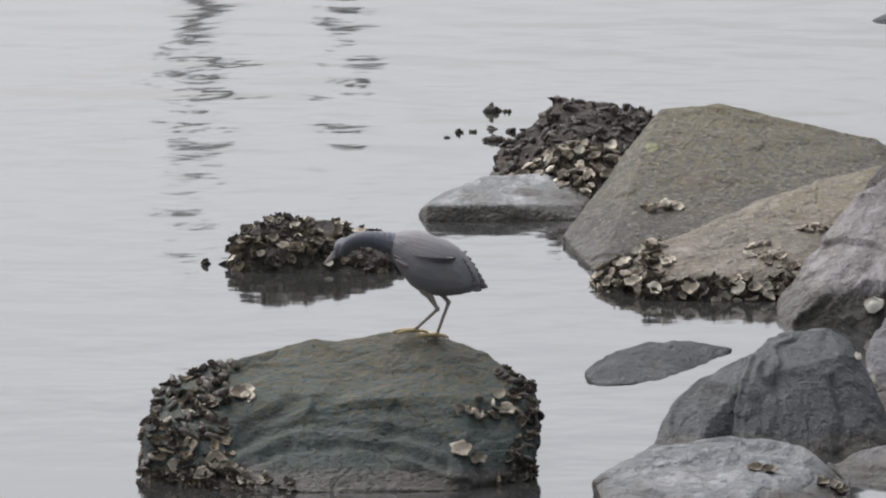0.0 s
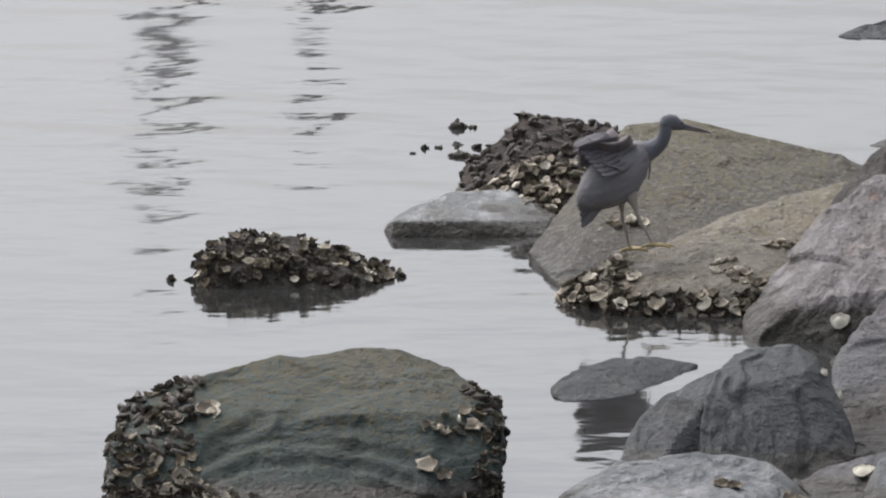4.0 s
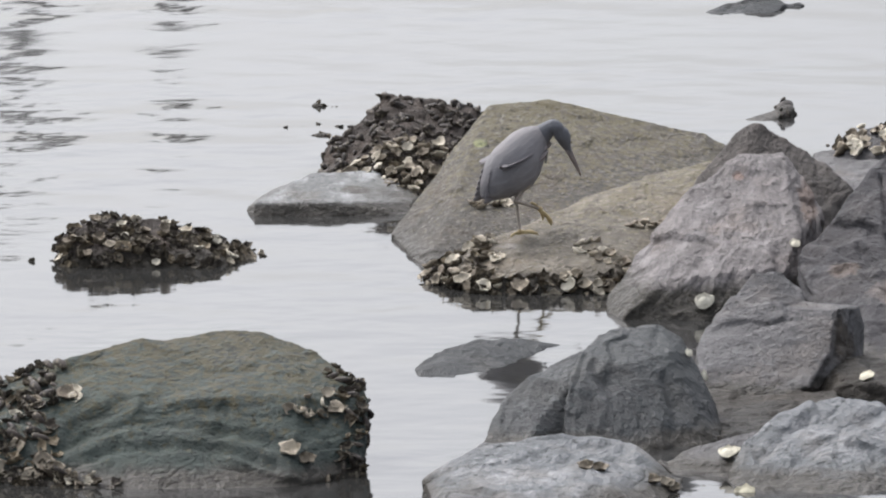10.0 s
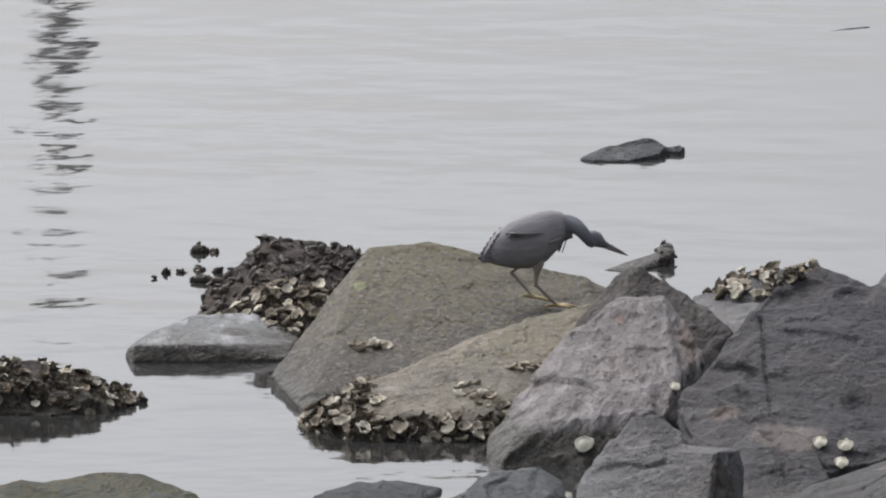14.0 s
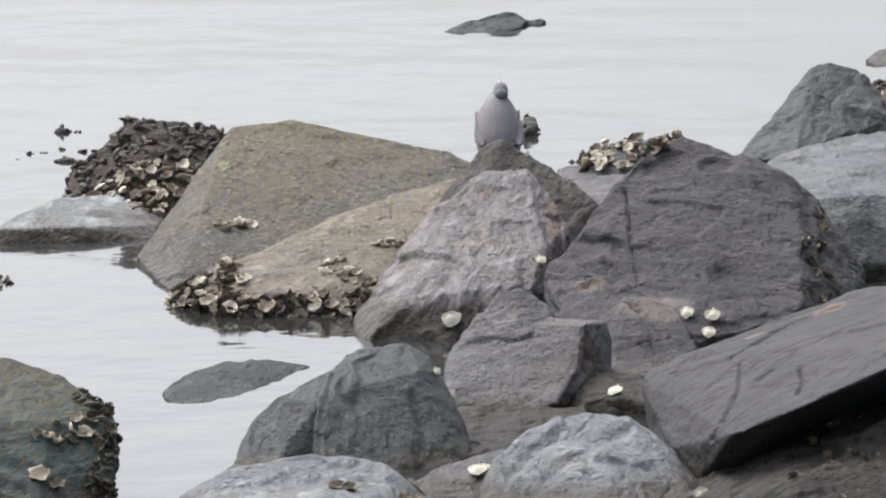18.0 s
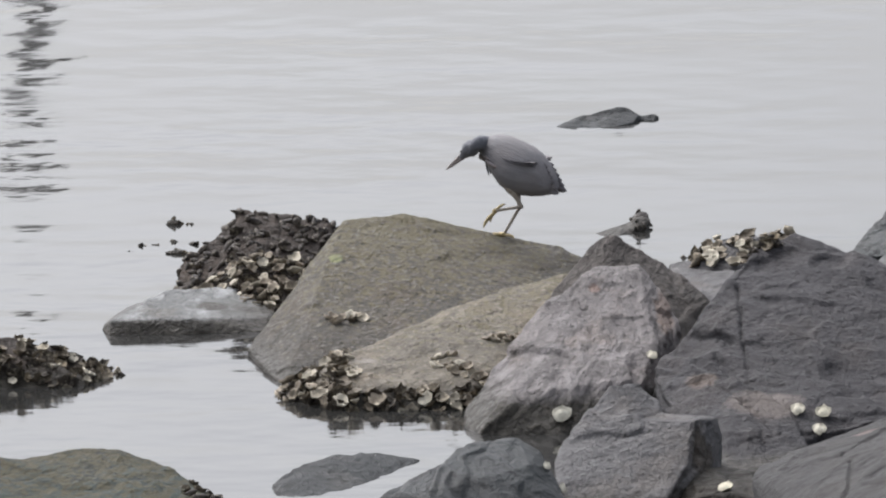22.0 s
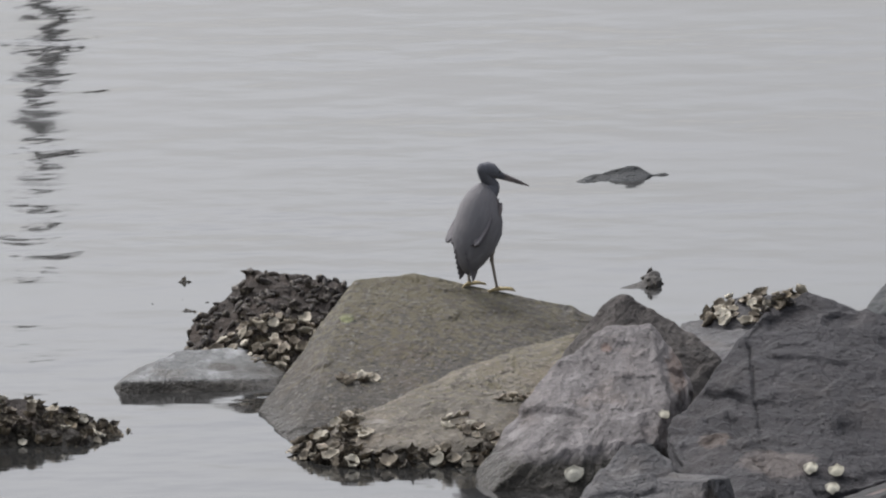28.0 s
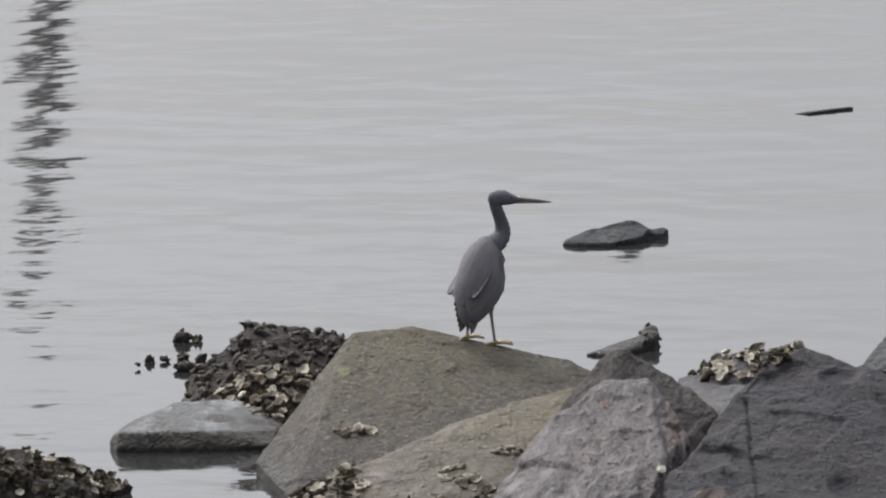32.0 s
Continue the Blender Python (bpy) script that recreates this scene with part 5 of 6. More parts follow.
# seconds, body, heading, pitch, head from body, way of the bill, left foot, right foot, wings (spread, lift, bend, twist)
HERON_ROWS = [
    (0, (-0.63, 30.36, 0.473), 162, 8, (-0.221, 0.05, 0.029), (-0.366, 0.85, -0.379), (-0.666, 30.361, 0.29), (-0.61, 30.359, 0.279), (0, 0, 0, 0)),
    (0.5, (-0.637, 30.36, 0.479), 162, 2, (-0.136, 0.05, 0.01), (-0.298, 0.853, -0.43), (-0.666, 30.361, 0.29), (-0.61, 30.359, 0.279), (0, 0, 0, 0)),
    (1, (-0.631, 30.36, 0.475), 160, 12, (-0.156, 0.05, 0.081), (-0.365, 0.874, -0.321), (-0.666, 30.361, 0.29), (-0.61, 30.359, 0.279), (0, 0, 0, 0)),
    (1.5, (-0.637, 30.36, 0.469), 148, 28, (-0.094, 0.06, 0.163), (0.257, 0.931, -0.258), (-0.666, 30.361, 0.29), (-0.61, 30.359, 0.279), (0, 0, 0, 0)),
    (2, (-0.633, 30.36, 0.464), 142, 32, (-0.083, 0.06, 0.166), (0.434, 0.901, -0.018), (-0.666, 30.361, 0.29), (-0.61, 30.359, 0.279), (0, 0, 0, 0)),
    (2.3, (-0.636, 30.36, 0.471), 130, 35, (-0.069, 0.07, 0.164), (0.414, 0.91, 0.012), (-0.666, 30.361, 0.29), (-0.61, 30.359, 0.279), (0, 0, 0, 0)),
    (2.5, (-0.647, 30.36, 0.465), 112, 32, (-0.039, 0.07, 0.15), (0.266, 0.951, -0.159), (-0.666, 30.361, 0.29), (-0.61, 30.359, 0.279), (0, 0, 0, 0)),
    (2.6, (-0.646, 30.36, 0.458), 98, 25, (-0.006, 0.07, 0.089), (0.128, 0.975, -0.179), (-0.666, 30.361, 0.29), (-0.61, 30.359, 0.279), (0.1, 20, 0, 0)),
    (2.7, (-0.646, 30.36, 0.446), 90, 25, (0.004, 0.07, 0.054), (0.049, 0.987, -0.15), (-0.666, 30.361, 0.29), (-0.61, 30.359, 0.279), (0.5, 25, -20, 20)),
    (2.8, (-0.624, 30.36, 0.518), 88, 45, (0.006, 0.07, 0.086), (0.04, 0.988, 0.15), (-0.666, 30.361, 0.29), (-0.61, 30.359, 0.279), (0.95, 68, 10, 40)),
    (2.9, (-0.572, 30.61, 0.57), 85, 40, (0.022, 0.09, 0.092), (0.149, 0.986, 0.071), (-0.657, 30.61, 0.391), (-0.599, 30.61, 0.365), (1, 8, -4, 10)),
    (3, (-0.517, 30.8, 0.63), 82, 35, (0.028, 0.09, 0.062), (0.2, 0.979, 0.051), (-0.563, 30.8, 0.412), (-0.507, 30.8, 0.403), (1, 66, -141, 75)),
    (3.1, (-0.427, 31.2, 0.599), 80, 40, (0.027, 0.09, 0.06), (0.202, 0.978, 0.041), (-0.469, 31.2, 0.344), (-0.423, 31.2, 0.344), (1, 34, -8, 15)),
    (3.2, (-0.333, 31.6, 0.573), 78, 40, (0.026, 0.09, 0.066), (0.195, 0.98, 0.042), (-0.397, 31.6, 0.335), (-0.337, 31.6, 0.347), (1, 4, -22, 50)),
    (3.3, (-0.282, 32, 0.498), 76, 45, (0.024, 0.09, 0.077), (0.207, 0.977, 0.042), (-0.296, 32, 0.314), (-0.263, 32, 0.317), (0.85, 62, 15, 60)),
    (3.4, (-0.233, 32.3, 0.437), 74, 50, (0.025, 0.09, 0.08), (0.209, 0.976, 0.053), (-0.249, 32.3, 0.269), (-0.212, 32.3, 0.273), (1, 32, 6, 45)),
    (3.5, (-0.182, 32.6, 0.352), 72, 55, (0.018, 0.08, 0.093), (0.211, 0.976, 0.053), (-0.213, 32.6, 0.193), (-0.176, 32.6, 0.196), (0.9, 48, 12, 60)),
    (3.6, (-0.145, 32.8, 0.283), 70, 55, (0.031, 0.08, 0.1), (0.213, 0.976, 0.054), (-0.164, 32.8, 0.145), (-0.13, 32.8, 0.148), (0.9, 40, -25, 45)),
    (3.7, (-0.051, 32.9, 0.241), 62, 45, (0.034, 0.08, 0.121), (0.266, 0.962, 0.054), (-0.111, 32.9, 0.121), (-0.072, 32.9, 0.115), (1, 25, -10, 45)),
    (3.8, (-0.043, 32.93, 0.285), 50, 35, (0.061, 0.07, 0.096), (0.373, 0.928, -0), (-0.099, 32.93, 0.128), (-0.055, 32.835, 0.096), (0.85, 12, -35, 45)),
    (3.9, (-0.059, 32.93, 0.306), 35, 25, (0.088, 0.05, 0.11), (0.479, 0.873, -0.097), (-0.075, 32.93, 0.143), (-0.033, 32.93, 0.107), (0.45, 20, -30, 30)),
    (4, (-0.07, 32.93, 0.322), 25, 20, (0.15, 0.04, 0.138), (0.744, 0.629, -0.226), (-0.036, 32.95, 0.103), (0.04, 32.83, 0.11), (0.25, 15, -40, 30)),
    (4.2, (-0.029, 32.929, 0.295), 28, 30, (0.115, 0.04, 0.158), (0.595, 0.792, -0.141), (-0.036, 32.95, 0.103), (0.04, 32.83, 0.11), (0.04, 0, 0, 0)),
    (4.4, (-0.023, 32.929, 0.295), 30, 34, (0.104, 0.05, 0.152), (0.722, 0.679, -0.131), (-0.036, 32.95, 0.103), (0.04, 32.83, 0.11), (0, 0, 0, 0)),
    (4.7, (-0.046, 32.929, 0.289), 36, 32, (0.072, 0.05, 0.122), (0.615, 0.748, -0.25), (-0.036, 32.95, 0.103), (0.04, 32.83, 0.11), (0, 0, 0, 0)),
    (5.5, (-0.037, 32.927, 0.288), 44, 30, (0.053, 0.06, 0.053), (0.168, 0.886, -0.432), (-0.036, 32.95, 0.103), (0.04, 32.83, 0.11), (0, 0, 0, 0)),
    (6.5, (0.009, 32.925, 0.297), 48, 30, (0.042, 0.07, 0.039), (0.188, 0.86, -0.475), (-0.036, 32.95, 0.103), (0.04, 32.83, 0.11), (0, 0, 0, 0)),
    (7, (0.02, 32.924, 0.307), 44, 24, (0.038, 0.07, 0.035), (0.188, 0.86, -0.474), (-0.036, 32.95, 0.103), (0.04, 32.83, 0.11), (0, 0, 0, 0)),
    (7.5, (0.013, 32.924, 0.3), 48, 34, (0.042, 0.07, 0.046), (0.186, 0.866, -0.464), (-0.036, 32.95, 0.103), (0.04, 32.83, 0.11), (0, 0, 0, 0)),
    (8, (0.007, 32.923, 0.302), 45, 40, (0.09, 0.05, 0.166), (0.538, 0.8, -0.264), (-0.036, 32.95, 0.103), (0.04, 32.83, 0.11), (0, 0, 0, 0)),
    (8.5, (0.011, 32.922, 0.307), 46, 42, (0.089, 0.05, 0.168), (0.518, 0.811, -0.272), (-0.036, 32.95, 0.103), (0.04, 32.83, 0.11), (0, 0, 0, 0)),
    (9, (0.009, 32.921, 0.305), 46, 42, (0.095, 0.05, 0.164), (0.488, 0.834, -0.258), (-0.036, 32.95, 0.103), (0.04, 32.83, 0.11), (0, 0, 0, 0)),
    (9.5, (0.015, 32.92, 0.297), 40, 32, (0.104, 0.05, 0.117), (0.594, 0.746, -0.301), (-0.036, 32.95, 0.103), (0.04, 32.83, 0.11), (0, 0, 0, 0)),
    (10, (0.03, 32.93, 0.303), 36, 24, (0.126, 0.04, 0.062), (0.37, 0.511, -0.776), (0.038, 32.875, 0.105), (0.093, 32.93, 0.164), (0, 0, 0, 0)),
    (10.5, (0.053, 32.94, 0.302), 50, 20, (0.061, 0.08, 0.026), (0.104, 0.799, -0.593), (0.042, 32.885, 0.104), (0.1, 32.94, 0.157), (0, 0, 0, 0)),
    (11, (0.089, 32.95, 0.331), 62, 20, (0.031, 0.08, 0.031), (0.073, 0.91, -0.409), (0.059, 32.909, 0.107), (0.104, 32.95, 0.137), (0, 0, 0, 0)),
    (11.5, (0.1, 33.15, 0.308), 96, 55, (-0.037, 0.05, 0.137), (-0.395, 0.868, -0.302), (0.085, 33.15, 0.122), (0.167, 33.08, 0.137), (0, 0, 0, 0)),
    (12, (0.118, 33.175, 0.301), 98, 58, (-0.047, 0.05, 0.14), (-0.491, 0.804, -0.335), (0.088, 33.175, 0.116), (0.168, 33.108, 0.14), (0, 0, 0, 0)),
    (12.5, (0.113, 33.2, 0.303), 88, 58, (0.038, 0.04, 0.14), (0.63, 0.731, -0.26), (0.092, 33.2, 0.137), (0.169, 33.2, 0.156), (0, 0, 0, 0)),
    (13, (0.194, 33.37, 0.331), 22, 36, (0.191, 0.03, 0.111), (0.773, 0.5, -0.391), (0.103, 33.286, 0.111), (0.307, 33.37, 0.166), (0, 0, 0, 0)),
    (13.5, (0.268, 33.55, 0.332), 18, 24, (0.125, 0.03, 0.065), (0.766, 0.576, -0.284), (0.298, 33.456, 0.154), (0.421, 33.55, 0.203), (0, 0, 0, 0)),
    (14, (0.409, 33.72, 0.359), 12, 6, (0.177, 0.02, -0.005), (0.662, 0.656, -0.362), (0.409, 33.72, 0.189), (0.478, 33.731, 0.162), (0, 0, 0, 0)),
    (14.5, (0.525, 33.75, 0.298), 12, 2, (0.13, 0.02, -0.023), (0.434, 0.786, -0.44), (0.452, 33.766, 0.172), (0.554, 33.75, 0.157), (0, 0, 0, 0)),
    (15, (0.554, 33.8, 0.283), 12, 2, (0.126, 0.02, -0.02), (0.38, 0.794, -0.475), (0.483, 33.8, 0.158), (0.571, 33.8, 0.142), (0, 0, 0, 0)),
    (15.5, (0.638, 33.85, 0.286), 10, -4, (0.138, 0.02, -0.033), (0.324, 0.79, -0.52), (0.585, 33.85, 0.166), (0.672, 33.85, 0.141), (0, 0, 0, 0)),
    (16.2, (0.652, 33.8, 0.277), 12, 0, (0.13, 0.02, -0.029), (0.377, 0.781, -0.499), (0.604, 33.8, 0.149), (0.689, 33.8, 0.132), (0, 0, 0, 0)),
    (17, (0.699, 33.6, 0.341), 20, 15, (0.108, 0.02, 0.016), (0.471, 0.802, -0.366), (0.66, 33.6, 0.15), (0.729, 33.6, 0.146), (0.1, 20, 0, 30)),
    (17.3, (0.718, 33.6, 0.332), 25, 20, (0.1, 0.02, 0.005), (0.417, 0.806, -0.42), (0.685, 33.6, 0.149), (0.737, 33.6, 0.148), (0.3, 30, -20, 30)),
    (17.5, (0.723, 33.6, 0.321), 30, 20, (0.103, 0.02, -0.014), (0.384, 0.785, -0.486), (0.697, 33.6, 0.135), (0.736, 33.6, 0.134), (0.45, 35, -20, 30)),
    (17.6, (0.725, 33.6, 0.318), 40, 20, (0.084, 0.03, -0.016), (0.482, 0.78, -0.4), (0.7, 33.6, 0.13), (0.741, 33.6, 0.13), (0.45, 30, -30, 30)),
    (17.7, (0.719, 33.6, 0.336), 58, 25, (0.08, 0.04, 0), (0.46, 0.793, -0.401), (0.693, 33.6, 0.139), (0.734, 33.6, 0.138), (0.5, 30, -40, 30)),
    (17.8, (0.696, 33.6, 0.348), 75, 30, (0.032, 0.06, 0.073), (0.322, 0.932, -0.169), (0.671, 33.6, 0.146), (0.715, 33.6, 0.145), (0.4, 25, -40, 30)),
    (18, (0.695, 33.6, 0.322), 92, 42, (0.009, 0.05, 0.112), (-0.02, 0.991, 0.131), (0.673, 33.6, 0.121), (0.72, 33.6, 0.12), (0.02, 15, -20, 0)),
    (18.3, (0.686, 33.6, 0.366), 98, 48, (0.009, 0.05, 0.088), (-0.074, 0.991, 0.111), (0.663, 33.6, 0.147), (0.711, 33.6, 0.147), (0.03, 0, 0, 0)),
    (18.6, (0.681, 33.6, 0.374), 104, 50, (-0.039, 0.04, 0.1), (-0.325, 0.942, -0.081), (0.658, 33.6, 0.162), (0.706, 33.6, 0.161), (0, 0, 0, 0)),
    (19, (0.702, 33.6, 0.38), 110, 46, (-0.061, 0.03, 0.104), (-0.672, 0.696, -0.252), (0.679, 33.6, 0.177), (0.726, 33.6, 0.176), (0, 0, 0, 0)),
    (19.5, (0.688, 33.6, 0.37), 116, 46, (-0.06, 0.03, 0.112), (-0.607, 0.749, -0.266), (0.664, 33.6, 0.163), (0.711, 33.6, 0.163), (0, 0, 0, 0)),
    (20, (0.658, 33.65, 0.384), 125, 46, (-0.037, 0.06, 0.081), (-0.404, 0.856, -0.323), (0.632, 33.65, 0.18), (0.679, 33.65, 0.18), (0, 0, 0, 0)),
    (20.3, (0.641, 33.85, 0.384), 132, 42, (-0.064, 0.06, 0.086), (-0.265, 0.907, -0.326), (0.614, 33.85, 0.244), (0.661, 33.85, 0.236), (0, 0, 0, 0)),
    (20.6, (0.614, 34.07, 0.371), 138, 34, (-0.052, 0.06, 0.066), (-0.181, 0.868, -0.462), (0.571, 34.07, 0.246), (0.625, 34.07, 0.216), (0, 0, 0, 0)),
    (21, (0.568, 34.07, 0.404), 150, 10, (-0.095, 0.05, 0.029), (-0.204, 0.863, -0.462), (0.554, 34.088, 0.191), (0.604, 34.07, 0.206), (0, 0, 0, 0)),
    (21.3, (0.529, 34.071, 0.395), 142, 20, (-0.072, 0.06, 0.031), (-0.137, 0.892, -0.43), (0.444, 34.071, 0.283), (0.555, 34.088, 0.191), (0, 0, 0, 0)),
    (21.6, (0.463, 34.071, 0.412), 146, 22, (-0.138, 0.03, 0.059), (-0.564, 0.656, -0.501), (0.401, 34.078, 0.221), (0.53, 34.071, 0.215), (0, 0, 0, 0)),
    (22, (0.441, 34.071, 0.43), 152, 12, (-0.132, 0.03, 0.042), (-0.465, 0.757, -0.459), (0.379, 34.071, 0.291), (0.404, 34.084, 0.222), (0, 0, 0, 0)),
    (22.3, (0.417, 34.071, 0.423), 156, 16, (-0.116, 0.03, 0.052), (-0.323, 0.771, -0.549), (0.366, 34.091, 0.233), (0.409, 34.084, 0.221), (0, 0, 0, 0)),
    (22.6, (0.398, 34.072, 0.429), 158, 8, (-0.135, 0.03, 0.015), (-0.117, 0.65, -0.751), (0.369, 34.073, 0.229), (0.409, 34.079, 0.219), (0, 0, 0, 0)),
    (23, (0.373, 34.072, 0.452), 158, 4, (-0.124, 0.03, -0.01), (-0.052, 0.644, -0.763), (0.348, 34.072, 0.286), (0.363, 34.084, 0.233), (0, 0, 0, 0)),
    (23.3, (0.35, 34.072, 0.434), 145, 18, (-0.107, 0.04, 0.061), (-0.356, 0.787, -0.504), (0.288, 34.088, 0.251), (0.367, 34.077, 0.23), (0, 0, 0, 0)),
    (23.6, (0.335, 34.073, 0.437), 138, 26, (-0.09, 0.04, 0.074), (-0.378, 0.769, -0.515), (0.292, 34.084, 0.249), (0.372, 34.078, 0.23), (0, 0, 0, 0)),
    (24, (0.316, 34.073, 0.441), 136, 28, (-0.091, 0.04, 0.076), (-0.313, 0.797, -0.517), (0.275, 34.086, 0.254), (0.353, 34.091, 0.236), (0, 0, 0, 0)),
    (24.5, (0.312, 34.073, 0.44), 130, 34, (-0.082, 0.05, 0.072), (-0.158, 0.866, -0.474), (0.275, 34.086, 0.254), (0.353, 34.091, 0.236), (0, 0, 0, 0)),
    (25.5, (0.31, 34.074, 0.437), 95, 46, (-0.032, 0.06, 0.096), (-0.223, 0.87, -0.439), (0.275, 34.086, 0.254), (0.353, 34.091, 0.236), (0, 0, 0, 0)),
    (26.5, (0.305, 34.075, 0.436), 48, 56, (0.027, 0.02, 0.135), (0.77, 0.576, -0.276), (0.275, 34.086, 0.254), (0.353, 34.091, 0.236), (0, 0, 0, 0)),
    (27, (0.304, 34.076, 0.435), 48, 56, (0.028, 0.02, 0.139), (0.789, 0.529, -0.313), (0.275, 34.086, 0.254), (0.353, 34.091, 0.236), (0, 0, 0, 0)),
    (27.5, (0.302, 34.076, 0.434), 48, 56, (0.035, 0.02, 0.138), (0.758, 0.6, -0.258), (0.275, 34.086, 0.254), (0.353, 34.091, 0.236), (0, 0, 0, 0)),
    (28, (0.302, 34.076, 0.432), 48, 57, (0.036, 0.02, 0.148), (0.78, 0.531, -0.332), (0.275, 34.086, 0.254), (0.353, 34.091, 0.236), (0, 0, 0, 0)),
    (28.5, (0.3, 34.077, 0.432), 48, 57, (0.037, 0.02, 0.146), (0.77, 0.534, -0.35), (0.275, 34.086, 0.254), (0.353, 34.091, 0.236), (0, 0, 0, 0)),
    (29, (0.305, 34.077, 0.435), 48, 57, (0.03, 0.02, 0.141), (0.77, 0.547, -0.329), (0.275, 34.086, 0.254), (0.353, 34.091, 0.236), (0, 0, 0, 0)),
    (29.5, (0.308, 34.078, 0.439), 40, 57, (0.031, 0.02, 0.146), (0.944, 0.207, -0.257), (0.275, 34.086, 0.254), (0.353, 34.091, 0.236), (0, 0, 0, 0)),
    (30, (0.308, 34.078, 0.431), 40, 56, (0.059, 0.02, 0.196), (0.792, 0.555, -0.255), (0.275, 34.086, 0.254), (0.353, 34.091, 0.236), (0, 0, 0, 0)),
    (30.5, (0.314, 34.079, 0.431), 40, 56, (0.051, 0.02, 0.193), (0.806, 0.546, -0.229), (0.275, 34.086, 0.254), (0.353, 34.091, 0.236), (0, 0, 0, 0)),
    (31, (0.311, 34.079, 0.431), 40, 56, (0.064, 0.02, 0.22), (0.991, 0.092, -0.097), (0.275, 34.086, 0.254), (0.353, 34.091, 0.236), (0, 0, 0, 0)),
    (31.5, (0.313, 34.08, 0.432), 40, 56, (0.062, 0.02, 0.225), (0.982, 0.171, -0.084), (0.275, 34.086, 0.254), (0.353, 34.091, 0.236), (0, 0, 0, 0)),
    (32, (0.314, 34.08, 0.432), 40, 56, (0.064, 0.02, 0.222), (0.97, 0.234, -0.064), (0.275, 34.086, 0.254), (0.353, 34.091, 0.236), (0, 0, 0, 0)),
]


def heron_keys():
    times = sorted({round(r[0], 2) for r in HERON_ROWS} | {round(k * 0.25, 2) for k in range(129)})
    rows = []
    for t in times:
        k = max(i for i in range(len(HERON_ROWS)) if HERON_ROWS[i][0] <= t + 1e-6)
        a, b = HERON_ROWS[k], HERON_ROWS[min(k + 1, len(HERON_ROWS) - 1)]
        u = 0.0 if b[0] == a[0] else (t - a[0]) / (b[0] - a[0])
        rows.append((t, *heron_pose(between(a, b, u))))
    walk(heron, [(t, base) for t, base, _ in rows])
    for key, ob in limbs.items():
        walk(ob, [(t, poses[key]) for t, _, poses in rows])


# ---- shells ----
def shell_material(name, tones, gloss):
    """Oyster shell: rough leaves of growth, every shell of another tone, from dark and weed-stained to chalky cream."""
    m, n, l, p = material(name)
    info = n.new("ShaderNodeObjectInfo")
    r = n.new("ShaderNodeValToRGB")
    while len(r.color_ramp.elements) < len(tones):
        r.color_ramp.elements.new(0.5)
    for k, (at, c) in enumerate(tones):
        r.color_ramp.elements[k].position, r.color_ramp.elements[k].color = at, (*c, 1)
    l.new(info.outputs["Random"], r.inputs["Fac"])
    v = stretched(n, l, 1, 1, 1)
    leaf = noise_node(n, l, v, 95, 5, 0.65)
    spot = noise_node(n, l, v, 26, 4, 0.6)
    colour = mix(n, l, ramp(n, l, spot, 0.4, 0.62), r.outputs["Color"], mix(n, l, 0.55, r.outputs["Color"], (0.05, 0.042, 0.032)))
    colour = mix(n, l, ramp(n, l, leaf, 0.54, 0.68), colour, mix(n, l, 0.35, r.outputs["Color"], (0.5, 0.45, 0.33)))
    l.new(colour, p.inputs["Base Color"])
    p.inputs["Roughness"].default_value, p.inputs["Specular IOR Level"].default_value = gloss, 0.15
    b = n.new("ShaderNodeBump")
    b.inputs["Strength"].default_value, b.inputs["Distance"].default_value = 0.7, 0.006
    l.new(leaf, b.inputs["Height"])
    l.new(b.outputs[0], p.inputs["Normal"])
    return m


oyster_tone = shell_material("oyster_shell", ((0.0, (0.026, 0.022, 0.019)), (0.5, (0.048, 0.04, 0.031)), (0.82, (0.085, 0.069, 0.048)), (1.0, (0.22, 0.18, 0.12))), 0.6)
bright_tone = shell_material("pale_oyster_shell", ((0.0, (0.09, 0.074, 0.052)), (0.35, (0.22, 0.185, 0.14)), (0.7, (0.4, 0.355, 0.275)), (1.0, (0.58, 0.54, 0.44))), 0.5)
white_tone = shell_material("chalky_shell", ((0.0, (0.5, 0.47, 0.35)), (1.0, (0.66, 0.63, 0.52))), 0.6)
mussel_tone = shell_material("mussel_shell", ((0.0, (0.02, 0.017, 0.016)), (0.6, (0.032, 0.027, 0.024)), (1.0, (0.06, 0.05, 0.042))), 0.5)


